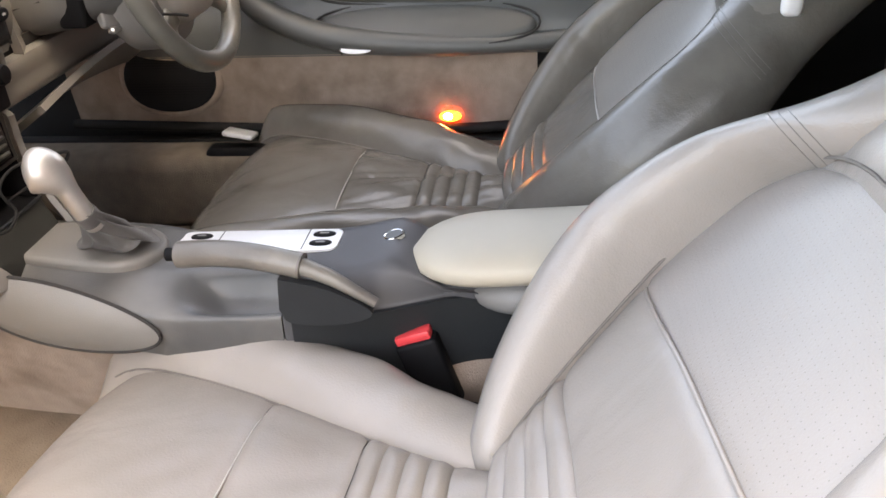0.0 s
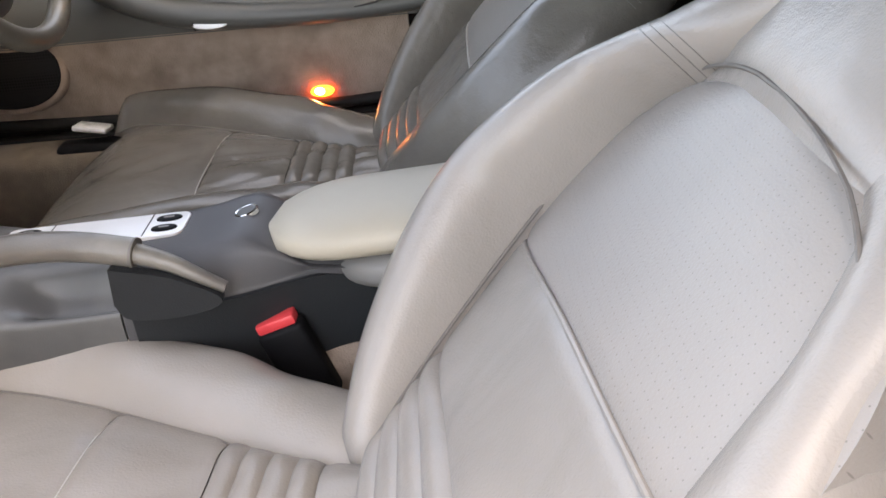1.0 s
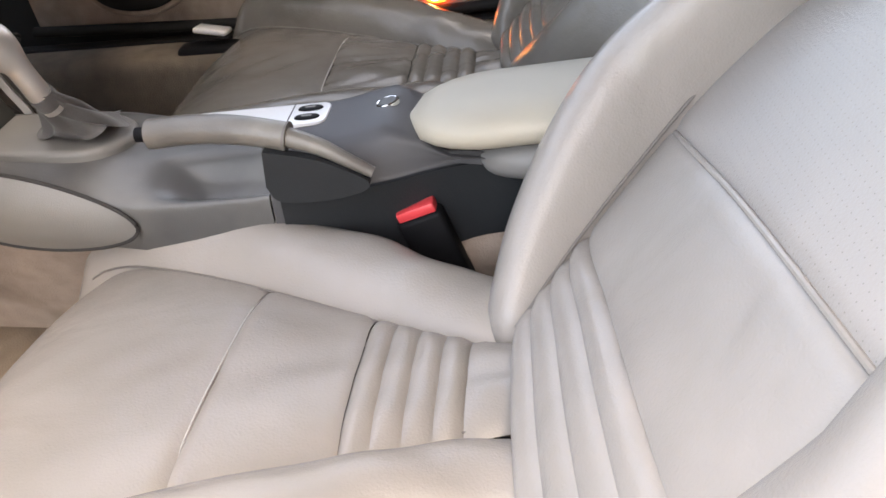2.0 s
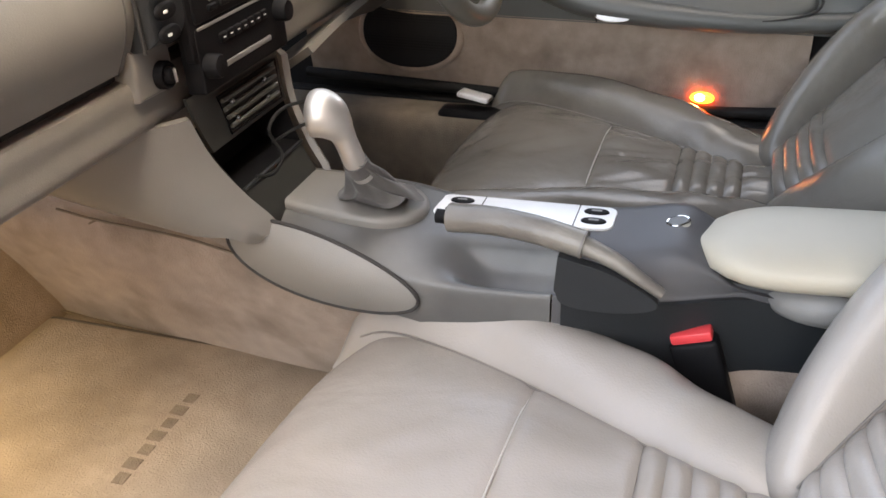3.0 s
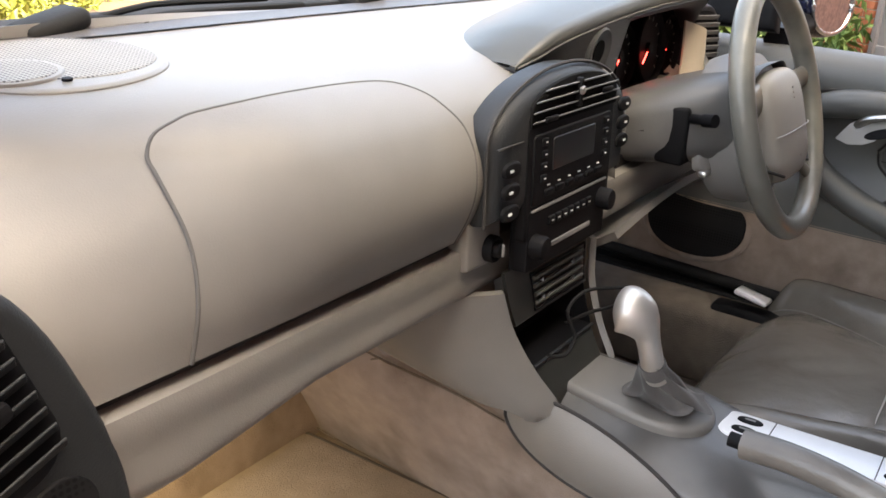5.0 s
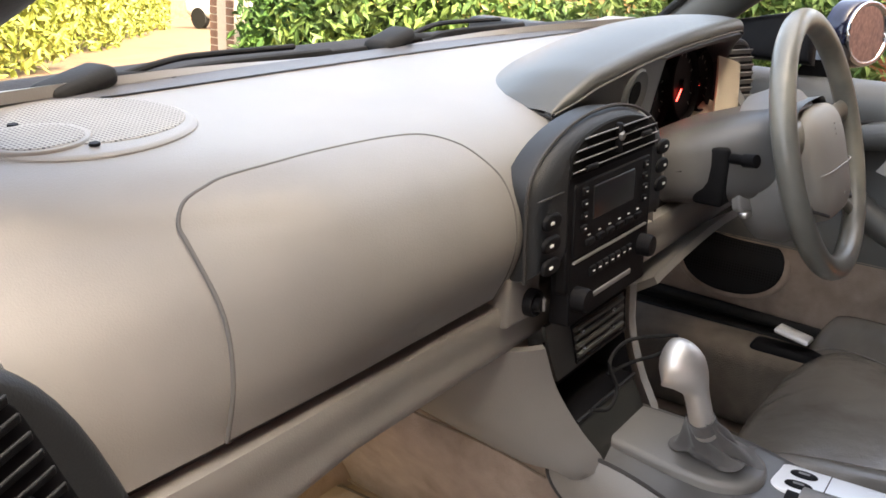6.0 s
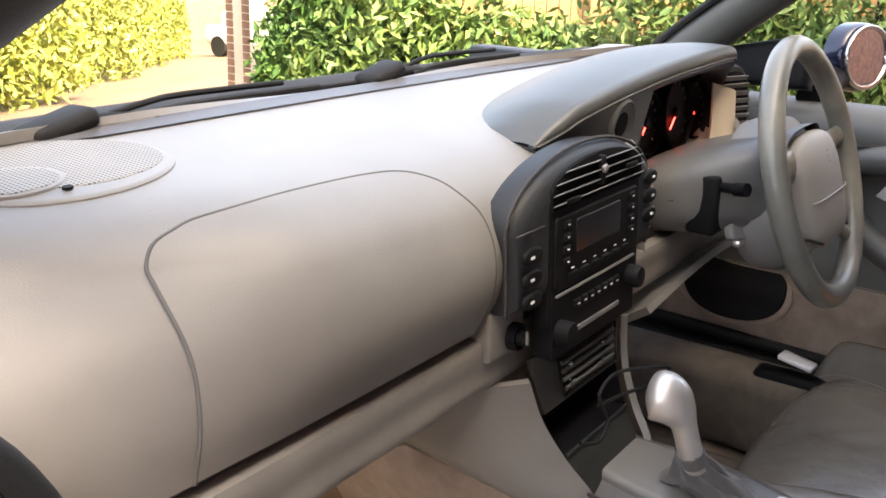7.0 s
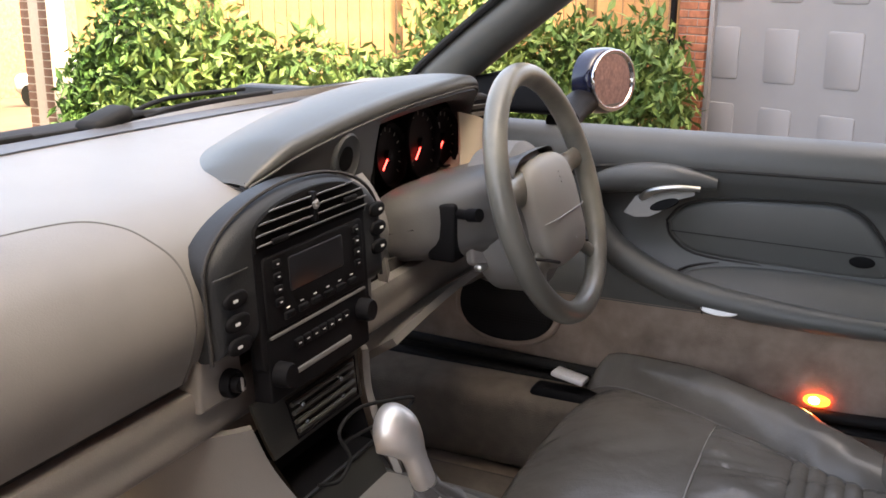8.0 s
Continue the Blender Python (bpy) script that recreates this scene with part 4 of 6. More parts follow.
            outer = curve_at([(-0.06, 0.20), (0.05, 0.246), (0.18, 0.282), (0.30, 0.282), (0.42, 0.240), (0.47, 0.210), (0.56, 0.185), (0.62, 0.160)], t)
            crest = curve_at([(-0.06, 0.006), (0.05, 0.052), (0.18, 0.078), (0.30, 0.074), (0.42, 0.050), (0.47, 0.042), (0.56, 0.026), (0.62, 0.0)], t)
            entry = sx < 0 and not worn
            if entry:
                inner, outer = inner + flare(t), outer + 1.4 * flare(t)
            crest *= 0.26 if entry else 0.50 if sx < 0 else 1.0 if worn else 1.28
            low = -0.10
            end = min(1.0, min(v, 1 - v) / 0.05 + 0.04) ** 0.5
            x, z = math.cos(a), math.sin(a)
            cx = (inner + outer) / 2 + (0.016 * z if entry else -0.030 * max(0.0, z))
            return back_point(sx * (cx + (outer - inner) / 2 * math.copysign(abs(x) ** 0.85, x) * end), t, (crest + low) / 2 + (crest - low) / 2 * math.copysign(abs(z) ** 0.8, z) * end)
        part("back_bolster", surf(bbol, 30, 56, wrap_u=True), hide, s)
        for k in range(3 if worn or sx > 0 else 0):
            v = (0.408 + 0.008 * k + 0.055) / 0.675
            part("bolster_stitch", tube([bbol(lerp(-0.02, 0.48, i / 24) if sx > 0 else lerp(-0.02, 0.48, i / 24), v) for i in range(25)], 0.0004, 5), CREASE, s)
    shield = [(-bh(t), t) for t in [lerp(0.0, 0.44, i / 36) for i in range(37)]] + [(bh(t), t) for t in [lerp(0.44, 0.0, i / 36) for i in range(37)]]
    def tuck(x, t):
        """Where the seam lies between the insert and the bolsters."""
        if worn:
            return back_point(x * 1.02, t, 0.004)
        rise = max(0.0, t - 0.395) * 0.33
        inset = 0.0125 if x > 0 else -0.040 * min(1.0, abs(x) / 0.12) - flare(t)
        return back_point(math.copysign(max(0.0, abs(x) - inset), x), t, (0.0125 if x > 0 else 0.0095) + rise)
    if not worn:
        side = [(bh(t), t) for t in [lerp(0.0, 0.335, i / 28) for i in range(29)]]
        arch = [(0.204 * math.cos(a), 0.345 + 0.095 * math.sin(a)) for a in [math.pi / 2 * i / 20 for i in range(21)]]
        shield = [(-x, t) for x, t in side + arch[:-1]] + [(x, t) for x, t in reversed(side + arch[:-1])]
    part("insert_seam", tube([tuck(x, t) for x, t in shield], 0.0020 if worn else 0.0017, 6), SEAM if worn else CREASE, s)
    def head(u, v):
        t = lerp(0.40, 0.78, v)
        a = 2 * math.pi * u
        w = curve_at([(0.40, 0.212), (0.47, 0.196), (0.56, 0.178), (0.66, 0.160), (0.74, 0.135), (0.78, 0.07)], t)
        thick = curve_at([(0.40, 0.05), (0.5, 0.06), (0.65, 0.06), (0.74, 0.045), (0.78, 0.01)], t)
        x, z = math.cos(a), math.sin(a)
        return back_point(w * math.copysign(abs(x) ** 0.7, x), t, -0.038 + 0.012 * min(1.0, max(0.0, (t - 0.41) / 0.04)) + thick * math.copysign(abs(z) ** 0.75, z))
    part("headrest", surf(head, 40, 30, wrap_u=True), hide, s, "one-piece leather head section")
    def shell(u, v):
        q, t = lerp(-1, 1, u), lerp(-0.08, 0.74, v)
        w = curve_at([(-0.08, 0.18), (0.1, 0.22), (0.4, 0.19), (0.55, 0.12), (0.74, 0.09)], t)
        return back_point(q * w, t, -0.11 + 0.03 * q * q)
    part("back_shell", surf(shell, 16, 20, 0.02), VINYL_DARK, s, "slate plastic back shell")
    s.matrix_world = m
    return s


def perforate(m, pitch, hole, dark):
    """Punches small dark holes in rows over the plane of the backrest."""
    n, link = m.node_tree.nodes, m.node_tree.links.new
    b = n["Principled BSDF"]
    place = n.new("ShaderNodeTexCoord").outputs["Object"]
    axes = []
    for axis in ((1, 0, 0), tuple(REC)):
        dot = n.new("ShaderNodeVectorMath")
        dot.operation = "DOT_PRODUCT"
        dot.inputs[1].default_value = axis
        link(place, dot.inputs[0])
        axes.append(dot.outputs["Value"])
    both = n.new("ShaderNodeCombineXYZ")
    link(axes[0], both.inputs[0]), link(axes[1], both.inputs[1])
    vor = n.new("ShaderNodeTexVoronoi")
    vor.voronoi_dimensions = "2D"
    vor.inputs["Randomness"].default_value, vor.inputs["Scale"].default_value = 0.0, 1 / pitch
    link(both.outputs[0], vor.inputs["Vector"])
    step = n.new("ShaderNodeMapRange")
    step.inputs["From Min"].default_value, step.inputs["From Max"].default_value = hole * 0.7, hole * 1.3
    link(vor.outputs["Distance"], step.inputs["Value"])
    mix = n.new("ShaderNodeMixRGB")
    mix.inputs["Color1"].default_value = (*dark, 1)
    link(step.outputs[0], mix.inputs["Fac"])
    link(b.inputs["Base Color"].links[0].from_socket, mix.inputs["Color2"])
    link(mix.outputs[0], b.inputs["Base Color"])
    return m


PERFORATED = perforate(material("perforated_leather", (0.33, 0.30, 0.275), 0.36, vary=0.05, scale=9, bump=0.25, bump_scale=420), 0.0080, 0.066, (0.21, 0.19, 0.172))
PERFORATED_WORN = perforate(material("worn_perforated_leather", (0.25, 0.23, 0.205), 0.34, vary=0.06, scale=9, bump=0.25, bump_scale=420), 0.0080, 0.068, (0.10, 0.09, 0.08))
seat("passenger_seat", "grey leather bucket seat with ribbed and perforated panels", False, pose(-0.315, 0.018, 0.0, 0, 5, 0))
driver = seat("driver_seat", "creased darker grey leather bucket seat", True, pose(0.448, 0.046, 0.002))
part("release_loop", tube(smooth_path([(-0.212, -0.425, 0.668), (-0.222, -0.43, 0.695), (-0.222, -0.440, 0.722), (-0.214, -0.448, 0.742)], 14), lambda u: 0.006 + 0.006 * math.sin(math.pi * u), 12, 0.7), SILVER, driver, "pale backrest release loop")
part("release_clip", box((-0.226, -0.428, 0.672), (0.020, 0.026, 0.030), 0.008, 3), SILVER, driver, "pale plastic belt clip")


def buckle():
    b = thing("seat_belt_buckle", "black seat belt buckle with a red release button", "seat belt", (-0.036, 0.046, 0.305))
    t = pose(0, 0, 0, -18, 0, 0)
    part("body", box((0, 0, 0.0), (0.026, 0.052, 0.10), 0.006, 3, t), BLACK, b)
    part("release_button", box((0, 0.0175, 0.0525), (0.020, 0.044, 0.012), 0.003, 2, t), RED, b, "red release button")


buckle()


# ---- instrument binnacle, column, wheel ----
def binnacle():
    b = thing("instrument_binnacle", "grey hooded instrument binnacle sweeping out of the dash", "instrument panel", (0.322, 0.662, 0.790))
    inv = Matrix.Translation((-0.3, -0.68, -0.8))
    def lip(x):
        """The seam along the hood's rear edge."""
        y = curve_at([(-0.067, 0.652), (-0.03, 0.638), (0.05, 0.630), (0.20, 0.626), (0.36, 0.624), (0.46, 0.632), (0.52, 0.648), (0.548, 0.672)], x)
        z = curve_at([(-0.067, 0.809), (-0.03, 0.824), (0.0, 0.833), (0.047, 0.841), (0.10, 0.848), (0.16, 0.854), (0.22, 0.859), (0.29, 0.863), (0.38, 0.8655), (0.45, 0.8645), (0.50, 0.858), (0.535, 0.842), (0.548, 0.815)], x)
        return Vector((x, y, z))
    def dash_z(y):
        return curve_at([(0.60, 0.69), (0.61, 0.762), (0.63, 0.796), (0.668, 0.812), (0.75, 0.819), (0.86, 0.823), (0.93, 0.826)], y)
    def hood(u, v):
        """v runs from the seam round the padded edge and forward to the foot at the screen."""
        x = lerp(-0.067, 0.548, u)
        p = lip(x)
        fy = curve_at([(-0.067, 0.690), (-0.05, 0.735), (0.05, 0.80), (0.25, 0.855), (0.45, 0.83), (0.548, 0.74)], x)
        edge = curve_at([(-0.067, 0.2), (-0.045, 0.7), (0.0, 1.0), (0.50, 1.0), (0.548, 0.6)], x)
        if v < 0.3:
            a = lerp(-20, 100, v / 0.3)
            return (x, p.y + 0.010 * edge - 0.011 * edge * math.cos(radians(a)), p.z + 0.006 * edge + 0.011 * edge * math.sin(radians(a)))
        w = (v - 0.3) / 0.7
        y0, z0 = p.y + 0.012 * edge, p.z + 0.017 * edge
        rise = curve_at([(-0.067, 0.002), (0.10, 0.010), (0.33, 0.014), (0.548, 0.004)], x)
        y = lerp(y0, fy, w)
        z = lerp(z0, dash_z(fy) - 0.004, w ** 1.6) + rise * math.sin(math.pi * w)
        return (x, y, z)
    part("hood", surf(hood, 80, 36), VINYL_HOOD, b, "padded grey hood")
    def brow(u, v):
        x = lerp(-0.064, 0.172, u)
        p = lip(x)
        low = Vector((x, curve_at([(-0.064, 0.664), (-0.02, 0.648), (0.05, 0.640), (0.12, 0.640), (0.172, 0.646)], x), curve_at([(-0.064, 0.800), (0.0, 0.790), (0.06, 0.775), (0.172, 0.735)], x)))
        q = p.lerp(low, v)
        q.y += 0.002 * math.sin(math.pi * v)
        return tuple(q)
    part("brow", surf(brow, 40, 10, 0.006), BROW_GREY, b, "slate grey face below the hood")
    def ceiling(u, v):
        x = lerp(0.165, 0.545, u)
        p = lip(x)
        return (x, lerp(p.y, 0.70, v), p.z - 0.004 - 0.016 * math.sin(0.5 * math.pi * min(1, v * 2.2)))
    part("recess_roof", surf(ceiling, 40, 8, 0.004), VINYL_SLATE, b)
    part("hood_seam", tube([tuple(lip(lerp(-0.064, 0.545, i / 60)) + Vector((0, -0.0005, 0.0005))) for i in range(61)], 0.0013, 6), GAP_GREY, b)
    part("tip_gap", tube([(-0.063, 0.652, 0.806), (-0.066, 0.664, 0.809), (-0.066, 0.685, 0.8135), (-0.062, 0.705, 0.8155)], 0.0013, 6), GAP, b)
    # light sensor in the brow
    m = plane((0.098, 0.6335, 0.816), (0.98, 0.0, 0.1), (0, -0.14, 1))
    part("sensor_bezel", lathe([(0.030, -0.008), (0.030, 0.002), (0.0275, 0.0045), (0.0255, 0.003), (0.016, 0.001), (0.0, 0.001)], m, 36), BROW_GREY, b)
    part("sensor_hole", lathe([(0.0145, 0.0), (0.0145, 0.0022), (0, 0.0016)], m, 24), BLACK_DEEP, b)
    # instrument recess
    part("gauge_backing", box((0.36, 0.712, 0.76), (0.42, 0.01, 0.21), 0.003), BLACK_DEEP, b)
    part("recess_side", surf(lambda u, v: (0.170 + 0.018 * v * (1 - 0), lerp(0.640, 0.708, v), lerp(0.852, 0.70, u)), 16, 8, 0.006), BLACK_DEEP, b)
    part("recess_floor", surf(lambda u, v: (lerp(0.17, 0.54, u), lerp(0.66, 0.712, v), 0.712 + 0.018 * v), 16, 6, 0.006), BLACK, b)
    g = plane((0.405, 0.698, 0.785), (1, 0, 0), (0, 0.10, 1))
    for x, z, r, lift in ((-0.092, -0.004, 0.045, 0.0), (0.086, -0.004, 0.046, 0.001), (0.0, 0.0, 0.054, 0.006)):
        gm = g @ Matrix.Translation((x, z, lift))
        d = part("gauge", lathe([(r, -0.004), (r, 0.010), (r * 0.97, 0.012), (r * 0.93, 0.009), (r * 0.91, 0.003), (0, 0.003)], gm, 40), BLACK, b, "black round gauge")
        for k in range(13):
            a = radians(225 - k * 22.5)
            part("gauge_tick", box((0, 0, 0), (0.006, 0.0013, 0.0006), 0, 1, gm @ Matrix.Translation((r * 0.8 * math.cos(a), r * 0.8 * math.sin(a), 0.0036)) @ pose(0, 0, 0, 0, 0, math.degrees(a))), PRINT_DIM, d)
        part("needle", box((0, 0, 0), (r * 0.42, 0.0022, 0.001), 0, 1, gm @ Matrix.Translation((-r * 0.30, -r * 0.25, 0.0066)) @ pose(0, 0, 0, 0, 0, 40)), NEEDLE, d, "lit red needle")
        part("needle_cap", lathe([(0.008, 0.003), (0.0075, 0.009), (0, 0.0095)], gm, 16), BLACK, d)
    part("display", box((0, 0, 0), (0.014, 0.009, 0.001), 0, 1, g @ Matrix.Translation((0.070, 0.016, 0.006))), PRINT_DIM, b, "small pale display")
    part("fascia", surf(lambda u, v: (lerp(0.235, 0.53, u), lerp(0.690, 0.660, v) - 0.012 * u * v, curve_at([(0, 0.722), (0.6, 0.722), (1, 0.752)], u) - 0.016 * v), 24, 10, 0.006), CREAM, b, "cream lower fascia")
    part("fascia_end", surf(lambda u, v: (lerp(0.495 - 0.035 * v * v, 0.585, u), 0.676 - 0.026 * math.sin(math.pi * (0.1 + 0.8 * u)) - 0.014 * v, lerp(0.822, 0.69, v) - 0.026 * u), 20, 14, 0.004), CREAM, b, "cream panel beside the gauges")
    part("dimmer_ring", lathe([(0.017, -0.006), (0.017, 0.003), (0.014, 0.004), (0.012, 0.001), (0, 0.0)], plane((0.548, 0.652, 0.728), (1, 0.1, 0), (0, 0.1, 1)), 28), CREAM, b, "round cream dimmer knob")
    for o in b.children:
        o.matrix_parent_inverse = inv


binnacle()


def right_vent():
    v = thing("side_air_vent", "black slatted air vent at the driver's end of the dash", "air vent", (0.60, 0.645, 0.765))
    m = plane((0, 0, 0), (0.9, -0.35, 0), (0, 0.1, 1))
    part("housing", slab(oval(0.045, 0.068, 32, (0, 0), 2.6), 0.05, m, 0.008, 3), VINYL_DARK, v)
    part("recess", slab(oval(0.036, 0.058, 32, (0, 0), 2.8), 0.004, m @ Matrix.Translation((0, 0, 0.002)), 0.001), BLACK, v)
    for i in range(9):
        y = 0.047 - i * 0.0118
        part("vent_slat", box((0, 0, 0), (0.066 * (1 - 5 * y * y / 0.06), 0.008, 0.002), 0.0006, 1, m @ Matrix.Translation((0, y, 0.006)) @ pose(0, 0, 0, 30)), VINYL_MID, v)


right_vent()

WHEEL = plane((0.388, 0.456, 0.730), (1, 0, 0), (0, 0.31, 0.95))


def steering():
    w = thing("steering_wheel", "grey leather four-spoke steering wheel, worn pale at the rim", "steering wheel", (0, 0, 0))
    R = 0.163
    rim = [(R * math.cos(2 * math.pi * i / 72), R * math.sin(2 * math.pi * i / 72), 0) for i in range(72)]
    part("rim", tube(rim, 0.0155, 16, 1.0, up=(0, 0, 1), closed=True), VINYL_WHEEL, w, "worn grey leather rim")
    def pad(u, v):
        a = 2 * math.pi * u
        x, y = math.cos(a), math.sin(a)
        k = math.sin(v * math.pi / 2) ** 0.9
        px, py = math.copysign(abs(x) ** 0.55, x), math.copysign(abs(y) ** 0.55, y)
        wide = 0.082 * (1 + 0.06 * py)
        return (wide * k * px, 0.0745 * k * py - 0.021 - 0.004 * px * px, -0.014 + 0.034 * math.cos(v * math.pi / 2) ** 0.42)
    part("airbag_pad", surf(pad, 64, 20, wrap_u=True), VINYL_HUB, w, "grey airbag pad with a horizontal joint")
    part("pad_joint", tube([(lerp(-0.078, 0.080, i / 20), -0.030, 0.0202 - 0.008 * abs(lerp(-1, 1, i / 20)) ** 5) for i in range(21)], 0.0008, 6), SEAM, w)
    part("hub", lathe([(0.062, -0.060), (0.066, -0.035), (0.060, -0.016), (0.03, -0.014)], Matrix.Translation((0, -0.015, 0)), 36), VINYL_MID, w)
    for sx in (-1, 1):
        for y0, y1, thick in ((0.018, 0.030, 0.027), (-0.066, -0.116, 0.021)):
            rr = R - 0.003
            xe = math.sqrt(rr * rr - y1 * y1)
            part("spoke", tube(smooth_path([(sx * 0.050, y0, -0.008), (sx * lerp(0.06, xe, 0.45), lerp(y0, y1, 0.40), -0.010), (sx * xe, y1, 0.0)], 16), lambda u, k=thick: k * (1 - 0.45 * min(1, u * 1.5)), 14, 0.5, up=(0, 0, 1)), VINYL_WHEEL, w)
        part("spoke_slit", tube(smooth_path([(sx * 0.062, -0.084, 0.0105), (sx * 0.085, -0.074, 0.004), (sx * 0.104, -0.066, -0.004)], 8), 0.0022, 8), GAP, w)
    for y, wd in ((0.026, 0.008), (0.019, 0.006), (0.012, 0.004), (-0.066, 0.005)):
        part("embossed_mark", box((0, y, 0.0196), (wd, 0.0028, 0.0012), 0.0005, 1), VINYL_HUB, w)
    w.matrix_world = WHEEL
    c = thing("steering_column", "grey steering column shroud with black stalks", "steering column", (0.352, 0.548, 0.703))
    def shroud(u, v):
        a = 2 * math.pi * u
        x, z = math.cos(a), math.sin(a)
        y = lerp(-0.075, 0.10, v)
        wd = curve_at([(-0.075, 0.085), (-0.03, 0.11), (0.05, 0.135), (0.10, 0.14)], y)
        ht = curve_at([(-0.075, 0.062), (0.0, 0.06), (0.10, 0.05)], y)
        return (0.02 + wd * math.copysign(abs(x) ** 0.5, x), y, 0.006 - 0.25 * y + ht * math.copysign(abs(z) ** 0.55, z))
    part("shroud", surf(shroud, 48, 16, wrap_u=True), CONSOLE_GREY, c)
    part("rear_cowl", lathe([(0.07, -0.05), (0.098, -0.03), (0.104, 0.0), (0.098, 0.028), (0.075, 0.045), (0.04, 0.05)], plane((0.03, -0.045, -0.008), (1, 0, 0), (0, 0.25, 0.968)), 36), VINYL_MID, c)
    part("shroud_joint", tube([(x, y, 0.004 - 0.25 * y) for x, y in ((-0.1115, 0.04), (-0.1165, 0.07), (-0.1195, 0.095))], 0.0016, 6), GAP, c)
    part("stalk_block", box((-0.078, 0.006, -0.008), (0.05, 0.040, 0.078), 0.006, 3), BLACK, c, "black stalk housing")
    part("stalk", tube(smooth_path([(-0.09, -0.01, 0.016), (-0.105, -0.028, 0.020), (-0.112, -0.040, 0.022)], 8), 0.0065, 12), BLACK, c, "black stalk")
    part("stalk_tip", tube([(-0.110, -0.036, 0.021), (-0.116, -0.052, 0.024)], 0.0085, 14), BLACK, c)
    part("ignition_lever", slab(rrect(0.036, 0.062, 0.008, 4), 0.012, plane((-0.066, -0.034, -0.022), (0.9, -0.4, 0), (0, 0.25, 1)), 0.004, 3), VINYL_MID, c, "grey key surround")
    part("ignition_lip", box((-0.066, -0.036, -0.056), (0.030, 0.012, 0.010), 0.004, 2), BRUSHED, c)
    part("dash_cheek", surf(lambda u, v: (lerp(-0.165, -0.095, u), 0.070 + 0.03 * u + 0.008 * math.cos(math.pi * v), lerp(0.028, -0.075, v) - 0.006 * u), 8, 10, 0.012), VINYL, c)
    part("knee_panel", surf(lambda u, v: (lerp(-0.19, 0.30, u), 0.03 + 0.11 * v, -0.125 - 0.075 * v + 0.02 * math.sin(math.pi * u)), 16, 8, 0.01), VINYL, c, "pale grey knee panel")
    return w


VINYL_WHEEL = material("worn_wheel_leather", (0.155, 0.150, 0.130), 0.28, vary=0.12, scale=18, bump=0.15, bump_scale=500, stain=(0.30, 0.275, 0.215), stain_scale=9)
VINYL_HUB = material("wheel_pad_vinyl", (0.34, 0.318, 0.28), 0.5, vary=0.05, scale=14, bump=0.15, bump_scale=600)
steering()


# ---- driver's door ----
DX = 0.732


